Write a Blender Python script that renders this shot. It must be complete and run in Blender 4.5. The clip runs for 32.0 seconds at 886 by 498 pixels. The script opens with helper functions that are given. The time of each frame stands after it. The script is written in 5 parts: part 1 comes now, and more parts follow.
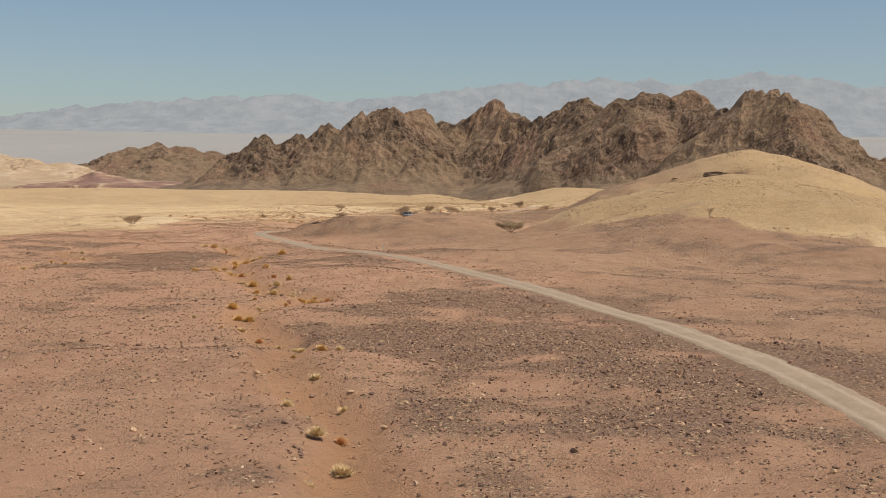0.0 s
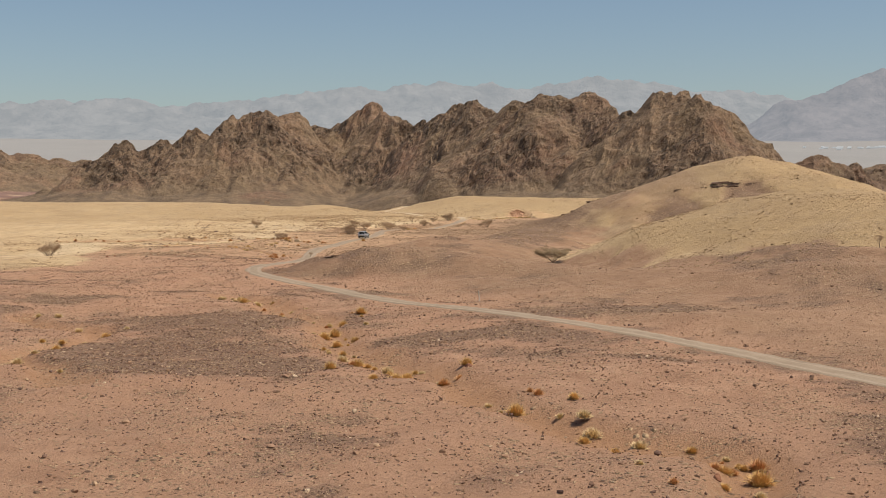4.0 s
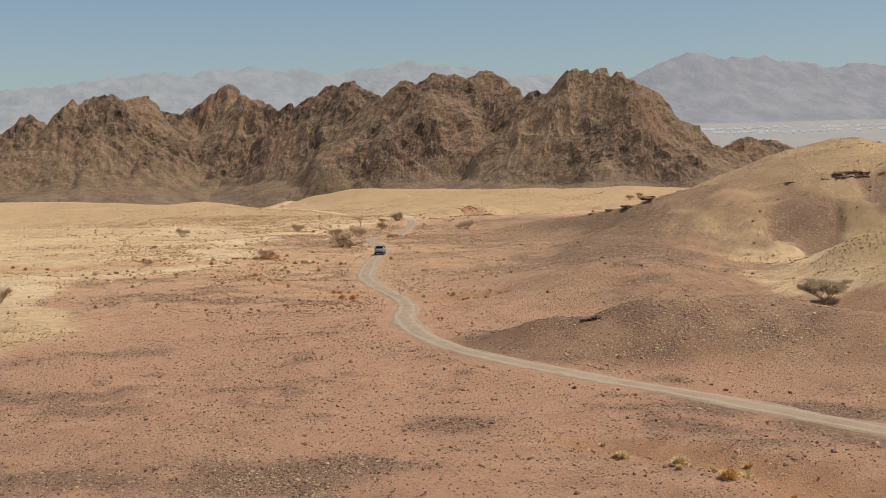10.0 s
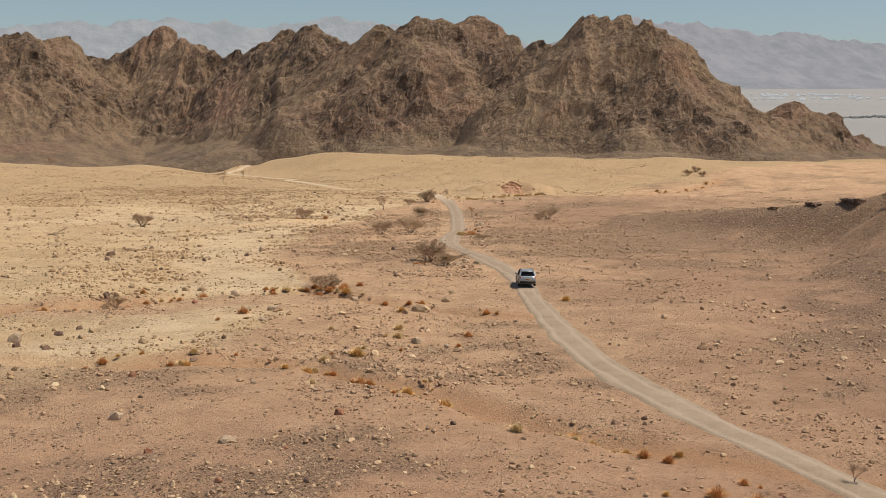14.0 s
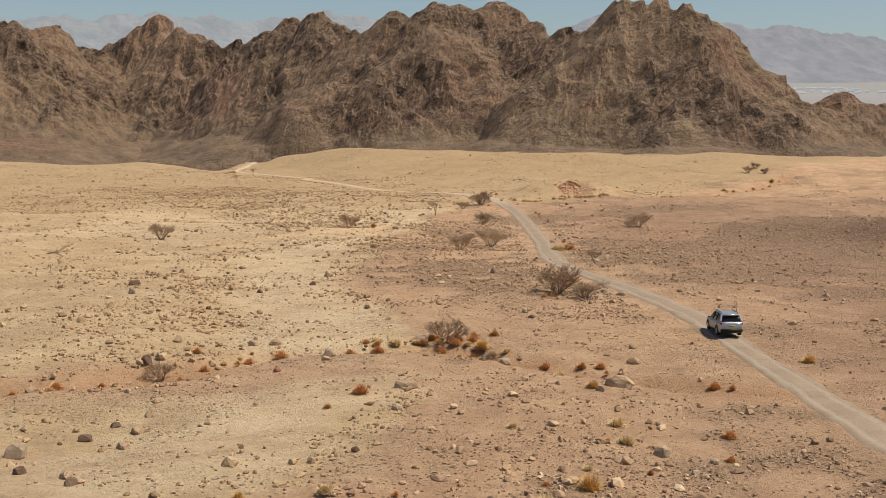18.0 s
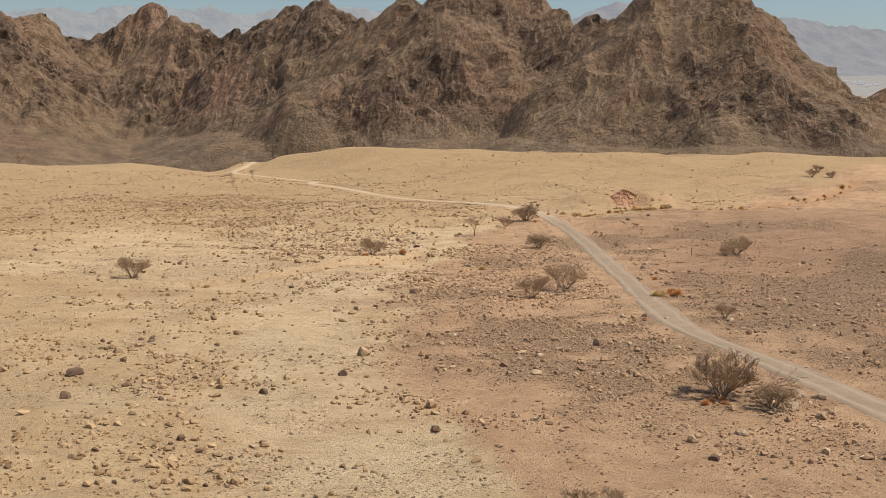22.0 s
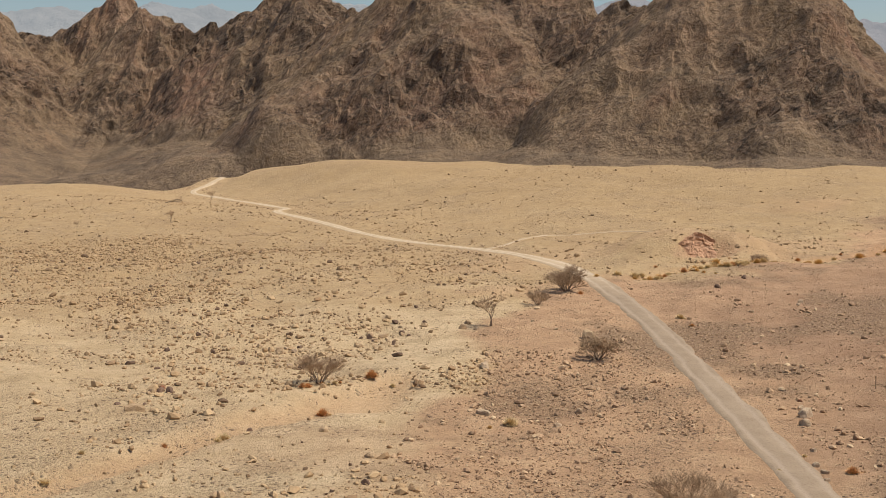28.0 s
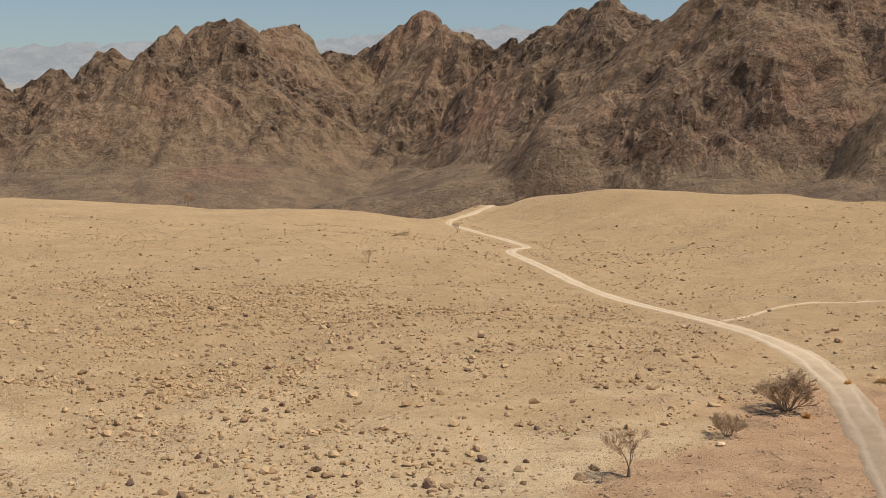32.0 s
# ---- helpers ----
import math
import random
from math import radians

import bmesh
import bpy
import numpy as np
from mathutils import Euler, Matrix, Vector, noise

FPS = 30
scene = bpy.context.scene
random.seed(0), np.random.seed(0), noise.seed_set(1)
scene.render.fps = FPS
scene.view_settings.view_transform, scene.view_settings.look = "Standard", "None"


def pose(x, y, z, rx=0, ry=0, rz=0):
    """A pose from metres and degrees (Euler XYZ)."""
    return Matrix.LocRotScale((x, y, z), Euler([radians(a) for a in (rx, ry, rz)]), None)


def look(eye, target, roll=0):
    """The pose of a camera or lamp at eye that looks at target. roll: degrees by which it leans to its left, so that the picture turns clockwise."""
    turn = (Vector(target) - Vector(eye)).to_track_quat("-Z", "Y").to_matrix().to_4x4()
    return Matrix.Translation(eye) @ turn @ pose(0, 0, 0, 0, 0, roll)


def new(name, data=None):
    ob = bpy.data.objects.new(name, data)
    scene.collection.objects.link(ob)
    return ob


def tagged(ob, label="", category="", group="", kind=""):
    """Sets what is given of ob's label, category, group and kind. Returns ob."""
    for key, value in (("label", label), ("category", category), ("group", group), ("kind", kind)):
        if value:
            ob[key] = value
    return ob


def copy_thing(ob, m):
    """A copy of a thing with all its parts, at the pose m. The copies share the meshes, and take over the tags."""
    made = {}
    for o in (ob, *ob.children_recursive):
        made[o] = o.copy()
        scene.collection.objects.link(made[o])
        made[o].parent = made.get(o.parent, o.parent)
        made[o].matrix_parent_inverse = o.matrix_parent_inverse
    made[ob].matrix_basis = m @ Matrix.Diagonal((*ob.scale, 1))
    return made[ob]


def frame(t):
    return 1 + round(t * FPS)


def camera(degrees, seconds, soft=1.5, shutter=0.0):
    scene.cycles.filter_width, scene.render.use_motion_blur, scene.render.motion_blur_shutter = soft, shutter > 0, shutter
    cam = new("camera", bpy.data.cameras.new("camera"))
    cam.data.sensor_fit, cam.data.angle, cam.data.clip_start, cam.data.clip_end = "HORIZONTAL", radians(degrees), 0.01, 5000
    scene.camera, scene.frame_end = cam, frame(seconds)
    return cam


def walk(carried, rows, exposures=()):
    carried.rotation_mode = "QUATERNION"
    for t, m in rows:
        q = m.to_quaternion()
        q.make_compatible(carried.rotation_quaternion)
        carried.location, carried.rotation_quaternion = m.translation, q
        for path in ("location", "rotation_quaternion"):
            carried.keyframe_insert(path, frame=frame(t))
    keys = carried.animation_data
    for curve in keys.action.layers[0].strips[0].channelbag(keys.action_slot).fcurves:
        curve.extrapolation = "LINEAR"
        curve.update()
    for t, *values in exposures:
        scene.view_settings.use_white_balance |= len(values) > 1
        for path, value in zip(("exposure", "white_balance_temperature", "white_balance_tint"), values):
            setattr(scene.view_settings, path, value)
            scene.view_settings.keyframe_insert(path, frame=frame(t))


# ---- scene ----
cam = camera(38.2, 32.0, soft=0.42)
PATH = [
    (0.0, 33.67, -240.71, 10.63, 86.987, -0.497, 1.282),
    (0.5, 30.40, -233.51, 10.83, 87.030, -0.556, 1.191),
    (1.0, 26.76, -226.19, 11.03, 87.068, -0.614, 0.979),
    (1.5, 22.70, -219.07, 11.20, 87.118, -0.630, 0.619),
    (2.0, 18.24, -212.14, 11.49, 87.158, -0.575, -0.737),
    (2.5, 13.49, -205.38, 11.88, 87.183, -0.459, -2.055),
    (3.0, 8.87, -198.61, 12.20, 87.199, -0.310, -3.449),
    (3.5, 4.51, -191.68, 12.52, 87.212, -0.151, -4.873),
    (5.5, -12.81, -163.94, 13.56, 87.157, 0.433, -10.224),
    (6.0, -16.97, -158.16, 13.79, 87.139, 0.564, -11.473),
    (6.5, -20.91, -152.55, 14.08, 87.138, 0.647, -12.120),
    (7.0, -24.56, -147.12, 14.40, 87.120, 0.711, -12.477),
    (7.5, -27.82, -141.67, 14.59, 87.102, 0.783, -12.860),
    (8.0, -30.90, -136.23, 14.85, 87.070, 0.831, -13.243),
    (8.5, -33.73, -130.53, 14.86, 87.077, 0.847, -13.705),
    (9.0, -35.77, -124.49, 14.57, 87.012, 0.846, -14.102),
    (9.5, -35.70, -112.20, 14.75, 86.902, 0.901, -14.632),
    (10.0, -35.60, -97.70, 15.10, 86.548, 0.933, -15.187),
    (10.5, -35.50, -81.20, 15.60, 86.200, 0.854, -15.742),
    (11.0, -35.50, -63.40, 16.10, 85.865, 0.632, -16.307),
    (11.5, -35.40, -45.00, 16.60, 85.510, 0.317, -16.902),
    (12.0, -35.30, -26.50, 16.90, 85.099, -0.084, -17.570),
    (12.5, -35.30, -8.60, 16.60, 84.681, -0.406, -18.289),
    (13.0, -35.60, 0.00, 16.30, 84.785, -0.458, -18.571),
    (13.5, -36.03, 5.37, 16.03, 84.788, -0.435, -18.738),
    (14.0, -36.60, 10.72, 15.96, 84.786, -0.448, -18.885),
    (14.5, -37.18, 15.70, 15.95, 84.747, -0.435, -19.053),
    (16.5, -37.61, 36.80, 15.48, 84.670, -0.350, -19.380),
    (17.0, -37.48, 41.78, 15.33, 84.649, -0.347, -19.409),
    (17.5, -37.32, 46.49, 15.35, 84.607, -0.325, -19.442),
    (18.0, -36.95, 51.38, 15.38, 84.575, -0.289, -19.472),
    (18.5, -36.53, 56.31, 15.44, 84.577, -0.246, -19.512),
    (19.0, -35.89, 61.20, 15.60, 84.536, -0.239, -19.504),
    (19.5, -35.05, 66.15, 15.75, 84.469, -0.245, -19.494),
    (20.0, -34.08, 71.18, 15.89, 84.416, -0.250, -19.498),
    (20.5, -32.96, 76.11, 16.05, 84.398, -0.257, -19.511),
    (21.0, -31.66, 81.46, 16.21, 84.358, -0.299, -19.478),
    (21.5, -30.38, 87.00, 16.39, 84.287, -0.349, -19.482),
    (22.0, -28.90, 92.78, 16.51, 84.269, -0.317, -19.509),
    (22.5, -27.33, 98.41, 16.73, 84.211, -0.254, -19.502),
    (23.0, -25.61, 103.91, 16.99, 84.172, -0.154, -19.477),
    (23.5, -23.90, 109.31, 17.27, 84.122, -0.050, -19.469),
    (24.0, -21.85, 114.69, 17.51, 84.120, 0.001, -19.391),
    (24.5, -19.92, 120.38, 17.89, 84.031, -0.014, -19.436),
    (25.0, -17.80, 125.80, 17.86, 84.130, -0.054, -19.383),
    (25.5, -15.96, 130.98, 18.09, 84.091, -0.034, -19.437),
    (27.5, -7.19, 152.37, 18.83, 84.161, 0.022, -19.296),
    (28.0, -4.95, 158.23, 19.06, 84.161, 0.087, -19.288),
    (28.5, -2.73, 163.97, 19.36, 84.182, 0.132, -19.281),
    (29.0, -0.51, 169.78, 19.70, 84.188, 0.132, -19.265),
    (29.5, 1.62, 175.67, 20.00, 84.200, 0.143, -18.527),
    (30.0, 4.24, 181.36, 20.40, 84.341, 0.153, -16.665),
    (30.5, 8.22, 186.57, 20.72, 84.545, 0.165, -16.273),
    (31.0, 13.03, 190.87, 20.72, 84.712, 0.120, -16.126),
    (31.5, 18.26, 193.99, 20.53, 84.886, 0.072, -15.561),
    (31.6, 19.14, 194.35, 20.32, 84.922, -0.047, -15.500),
    (31.7, 20.03, 194.71, 20.10, 84.959, -0.165, -15.100),
    (31.8, 20.91, 195.08, 19.89, 84.995, -0.284, -12.100),
    (31.9, 21.80, 195.44, 19.68, 85.032, -0.402, -7.600),
    (32.0, 22.68, 195.80, 19.46, 85.068, -0.520, -3.765),
]
walk(cam, [(t, pose(x, y, z, rx, ry, rz)) for t, x, y, z, rx, ry, rz in PATH])

# ---- sky and sun ----
SUN_ELEV, SUN_AZ = 61.0, 112.0      # degrees; azimuth clockwise from +y
world = bpy.data.worlds.new("desert_sky")
scene.world = world
world.use_nodes = True
wn = world.node_tree
wn.nodes.clear()
sky = wn.nodes.new("ShaderNodeTexSky")
sky.sky_type = "NISHITA"
sky.sun_disc = False
sky.sun_elevation, sky.sun_rotation = radians(SUN_ELEV), radians(SUN_AZ)
sky.altitude, sky.air_density, sky.dust_density, sky.ozone_density = 200, 1.0, 0.9, 1.6
bg = wn.nodes.new("ShaderNodeBackground")
bg.inputs["Strength"].default_value = 0.088
wout = wn.nodes.new("ShaderNodeOutputWorld")
wn.links.new(sky.outputs[0], bg.inputs[0])
wn.links.new(bg.outputs[0], wout.inputs[0])
sun = bpy.data.lights.new("sun", "SUN")
sun.energy, sun.angle, sun.color = 5.0, radians(0.53), (1.0, 0.915, 0.78)
az, el = radians(SUN_AZ), radians(SUN_ELEV)
toward = Vector((math.sin(az) * math.cos(el), math.cos(az) * math.cos(el), math.sin(el)))
new("sun", sun).matrix_world = look(toward * 300, (0, 0, 0))
scene.view_settings.exposure = -0.07

# ---- numeric noise ----
_rng = np.random.default_rng(7)
_TAB = _rng.random((256, 256))


def vnoise(x, y, k=0):
    """Smooth value noise in -1..1 on arrays."""
    xi, yi = np.floor(x).astype(np.int64), np.floor(y).astype(np.int64)
    fx, fy = x - xi, y - yi
    fx, fy = fx * fx * fx * (fx * (fx * 6 - 15) + 10), fy * fy * fy * (fy * (fy * 6 - 15) + 10)
    a, b = (xi + 37 * k) & 255, (yi + 91 * k) & 255
    a1, b1 = (a + 1) & 255, (b + 1) & 255
    u = _TAB[a, b] * (1 - fx) + _TAB[a1, b] * fx
    v = _TAB[a, b1] * (1 - fx) + _TAB[a1, b1] * fx
    return (u * (1 - fy) + v * fy) * 2 - 1


def fbm(x, y, octaves=4, k=0, gain=0.5):
    s, amp = 0.0, 1.0
    for i in range(octaves):
        c, q = math.cos(0.6 + i), math.sin(0.6 + i)
        s = s + amp * vnoise((c * x - q * y) * 2 ** i, (q * x + c * y) * 2 ** i, k + i)
        amp *= gain
    return s


def ridged(x, y, octaves=4, k=0, gain=0.55):
    s, amp, tot = 0.0, 1.0, 0.0
    for i in range(octaves):
        c, q = math.cos(0.9 + 1.3 * i), math.sin(0.9 + 1.3 * i)
        n = 1 - np.abs(vnoise((c * x - q * y) * 2 ** i, (q * x + c * y) * 2 ** i, k + i))
        s = s + amp * n * n
        tot += amp
        amp *= gain
    return s / tot


def smooth(a, b, v):
    t = np.clip((v - a) / (b - a), 0, 1)
    return t * t * (3 - 2 * t)


def bump(x, y, cx, cy, rx, ry, turn=0.0, power=2.0):
    c, q = math.cos(radians(turn)), math.sin(radians(turn))
    u, v = ((x - cx) * c + (y - cy) * q) / rx, (-(x - cx) * q + (y - cy) * c) / ry
    return np.exp(-(u * u + v * v) ** (power / 2))


def along(points, step=1.0):
    """Resample a smooth line through a few plan points (Catmull-Rom)."""
    p = np.array(points, float)
    p = np.vstack([2 * p[0] - p[1], p, 2 * p[-1] - p[-2]])
    out = []
    for i in range(1, len(p) - 2):
        n = max(2, int(np.linalg.norm(p[i + 1] - p[i]) / step))
        for t in np.arange(n) / n:
            a = 2 * p[i] + (p[i + 1] - p[i - 1]) * t
            b = (2 * p[i - 1] - 5 * p[i] + 4 * p[i + 1] - p[i + 2]) * t * t
            c = (3 * p[i] - p[i - 1] - 3 * p[i + 1] + p[i + 2]) * t ** 3
            out.append((a + b + c) / 2)
    out.append(p[-2])
    return np.array(out)


def line_distance(x, y, line, reach=40.0):
    """Distance of each (x, y) to a polyline, far points clipped to reach."""
    d = np.full(x.shape, reach)
    for i in range(0, len(line) - 1):
        (ax, ay), (bx, by) = line[i], line[i + 1]
        m = (x > min(ax, bx) - reach) & (x < max(ax, bx) + reach) & (y > min(ay, by) - reach) & (y < max(ay, by) + reach)
        if not m.any():
            continue
        px, py = x[m], y[m]
        ux, uy = bx - ax, by - ay
        t = np.clip(((px - ax) * ux + (py - ay) * uy) / (ux * ux + uy * uy + 1e-9), 0, 1)
        d[m] = np.minimum(d[m], np.hypot(px - ax - t * ux, py - ay - t * uy))
    return d


# ---- plan of the land ----
ROAD = along([(50, -330), (51, -250), (51, -190), (49.5, -150), (45, -131), (40, -115), (32, -93), (22, -70), (12, -46), (3.0, -20), (-2.6, -9), (-5.9, 0),
              (-7.4, 10), (-6.6, 21), (-4.4, 34), (-0.8, 47), (1.0, 60), (1.6, 74), (3.2, 90), (6, 103), (11, 122), (17, 141), (20.4, 160), (22.8, 180), (28.9, 198),
              (36.3, 216), (46, 243), (54, 268), (59, 287), (61.5, 303), (61, 318), (58, 336), (53.5, 358), (50.5, 385), (48.5, 412), (53, 424),
              (52, 440), (47, 470), (44, 497), (52, 520), (62, 545)], 2.0)
SIDE = along([(61.0, 327.6), (72.9, 339.4), (85.0, 344.7), (94.4, 343.5), (105.4, 338.8)], 4.0)
# edge of the yellow land: yellow lies to the left of this line (north-west), brown to the right
EDGE = along([(-420, -60), (-160, 0), (-80, 14), (-50, 32), (-43, 66), (-38, 90), (-28, 103), (-17, 118), (-7, 146), (-4, 171), (2, 192), (10, 210),
              (25, 243), (44, 273), (57, 291), (66, 293), (82, 297), (104, 306), (140, 340), (185, 372), (260, 410), (420, 470)], 3.0)


def yellow_side(x, y):
    """Signed distance to the edge, positive on the yellow land."""
    ex, ey = EDGE[:, 0], EDGE[:, 1]
    order = np.argsort(ex)
    return (y - np.interp(x, ex[order], ey[order]))


WASHES = [along(w, 1.5) for w in (
    [(-9, -30), (-5, -41), (2, -62), (3, -80), (8, -100), (14, -116), (19, -129), (16, -145), (24, -168), (30, -200)],
    [(-60, 112), (-36, 104), (-17, 98), (-12, 83), (-7, 72), (1, 61), (9, 48)],
    [(-60, 128), (-36, 130), (-26, 133), (-18, 138), (-6, 136), (0, 126), (7, 116)],
    [(-30, -45), (-20, -66), (-22, -80), (-14, -104)],
    [(66, 291), (77, 295), (92, 300), (125, 318), (170, 352)],
    [(-8, 226), (5, 236), (16, 243), (24, 252)])]


def wash(x, y):
    """Nearness to the dry washes: 0..1."""
    wx, wy = x + 1.6 * fbm(x / 9, y / 9, 2, 221), y + 1.6 * fbm(x / 9, y / 9, 2, 225)
    d = np.full(np.shape(x), 9.0)
    for w in WASHES:
        d = np.minimum(d, line_distance(wx, wy, w, 9.0))
    return smooth(3.2, 0.4, d)


def mound(x, y, a, b, half, top):
    """A rounded ridge between two plan points."""
    ux, uy = b[0] - a[0], b[1] - a[1]
    t = np.clip(((x - a[0]) * ux + (y - a[1]) * uy) / (ux * ux + uy * uy), 0, 1)
    d = np.hypot(x - a[0] - t * ux, y - a[1] - t * uy) / half
    return top * np.exp(-d ** 2.6)


def dome(x, y, cx, cy, r, top, sharp=1.6, ry=None):
    """A hill with nearly straight flanks and a rounded top."""
    q = np.hypot((x - cx) / r, (y - cy) / (ry or r))
    q = q * (1 + 0.10 * fbm((x - cx) / 26, (y - cy) / 26, 3, 201))
    v = np.clip(1 - q, -1, 1)
    return top * np.where(q < 1, (1 - np.clip(q, 0, 1) ** sharp) * smooth(0, 0.35, v) ** 0.55, 0)


def hollow(x, y):
    """Two gullied brown hollows, parted by a spur, under the ledge on the big hill: 0..1."""
    n = 0.24 * fbm(x / 5, y / 5, 4, 211, 0.6)
    west = bump(x, y, 85, 103, 8.5, 15, -22, 3)
    east = bump(x, y, 102, 103, 7.0, 12, -30, 3)
    spur = bump(x, y, 93.5, 103, 2.2, 12, -24, 2)
    return smooth(0.36, 0.64, np.maximum(west, east) - 0.5 * spur + n)


def ridge_line(x, y, points, half):
    """A rounded ridge along plan points (x, y, top)."""
    h = np.zeros(np.shape(x))
    for (ax, ay, az_), (bx, by, bz) in zip(points[:-1], points[1:]):
        ux, uy = bx - ax, by - ay
        t = np.clip(((x - ax) * ux + (y - ay) * uy) / (ux * ux + uy * uy), 0, 1)
        d = np.hypot(x - ax - t * ux, y - ay - t * uy) / half
        h = np.maximum(h, (az_ + (bz - az_) * t) * np.exp(-d ** 2.4))
    return h


MOUND_A = [(6, 3, 2.8), (12, 2, 4.2), (19, 0, 4.0), (27, -6, 3.2), (36, -14, 2.6)]
MOUND_C = [(24, 2, 2.6), (31, 30, 2.0), (38, 62, 2.2), (50, 100, 2.6), (62, 128, 2.0)]
MOUND_B = [(34, -19, 1.7), (53, -19, 2.4), (64, -32, 3.4), (75, -48, 3.9), (84, -62, 2.4)]


def mounds(x, y):
    """Brown mounds between the track and the yellow hills."""
    wx, wy = x + 2.2 * fbm(x / 13, y / 13, 3, 241), y + 2.2 * fbm(x / 13, y / 13, 3, 245)
    return np.maximum(ridge_line(wx, wy, MOUND_A, 11.0), np.maximum(ridge_line(wx, wy, MOUND_B, 15.0), ridge_line(wx, wy, MOUND_C, 11.0) * smooth(20, 40, y)))


def height(x, y):
    h = 0.9 * fbm(x / 70, y / 70, 3, 3) + (0.50 * fbm(x / 19, y / 19, 3, 11) + 0.13 * fbm(x / 5, y / 5, 3, 15)) * smooth(700, 300, y)
    h = h - 0.65 * smooth(0.35, 0.8, wash(x, y))
    # the big yellow hill, its northern arm, and the lower yellow hill before it
    h1 = dome(x, y, 114, 136, 54, 20.6, 1.45, 62)
    arm = ridge_line(x, y, [(96, 140, 12.0), (85, 150, 10.2), (81, 158, 8.4), (79, 168, 6.3), (78, 184, 4.6), (75, 220, 1.6)], 9)
    h2 = dome(x, y, 88, 24, 46, 12.6, 1.55, 70)
    hill = np.maximum(np.maximum(h1, arm), h2) + 0.25 * np.minimum(h1, h2)
    h = h * (1 - 0.6 * smooth(1, 6, hill)) + hill - 0.9 * hollow(x, y) * (0.5 + 0.9 * ridged(x / 7, y / 7, 2, 219))
    h = h + 0.7 * smooth(2, 8, hill) * (ridged(x / 13, y / 13, 3, 215) - 0.5)
    h = h + mounds(x, y) * smooth(6, 1, h2) + 3.4 * bump(x, y, 22, 50, 11, 15, -25)
    # a small bank with a red scar above the dry wash
    h = h + 3.0 * bump(x, y, 86, 312, 13, 7.0, 12, 4) - 1.9 * bump(x, y, 83.5, 305.6, 3.9, 2.2, 10, 4)
    # low plateau in front of the mountains
    h = h + 7.0 * smooth(300, 420 + 60 * smooth(160, 90, x), y - 0.05 * x) * smooth(58, 98, x + 0.2 * (y - 430)) * smooth(900, 640, y)
    h = h - 0.3 * smooth(380, 480, y) * smooth(75, 45, x) - 4.5 * smooth(500, 570, y) * smooth(900, 640, y)
    # the plain west of the track swells before it falls away
    h = h + (2.9 + 2.6 * smooth(0, -50, x)) * smooth(370, 490, y) * smooth(42, 12, x) * smooth(620, 540, y) + 0.9 * bump(x, y, 14, 478, 16, 6, -20, 4)
    # beyond the mountains the land rises slowly to the far ranges
    r = np.hypot(x * 0.8, y)
    return h + 0.052 * np.clip(r - 820, 0, 9000) * smooth(820, 1500, r)


ROAD_Z = height(ROAD[:, 0], ROAD[:, 1])
ROAD_Z = np.convolve(np.pad(ROAD_Z, 9, mode="edge"), np.ones(19) / 19, "valid")


def ground(x, y):
    """Height of the finished ground, with the road bed pressed into it."""
    x, y = np.asarray(x, float), np.asarray(y, float)
    h = height(x, y)
    d = np.full(x.shape, 30.0)
    zr = np.zeros(x.shape)
    for i in range(len(ROAD)):
        ax, ay = ROAD[i]
        m = (np.abs(x - ax) < 12) & (np.abs(y - ay) < 12)
        if m.any():
            dd = np.hypot(x[m] - ax, y[m] - ay)
            near = dd < d[m]
            zr[m] = np.where(near, ROAD_Z[i], zr[m])
            d[m] = np.minimum(d[m], dd)
    w = smooth(9.0, 3.2, d)
    return h * (1 - w) + zr * w


def gz(x, y):
    return float(ground(np.array([x]), np.array([y]))[0])

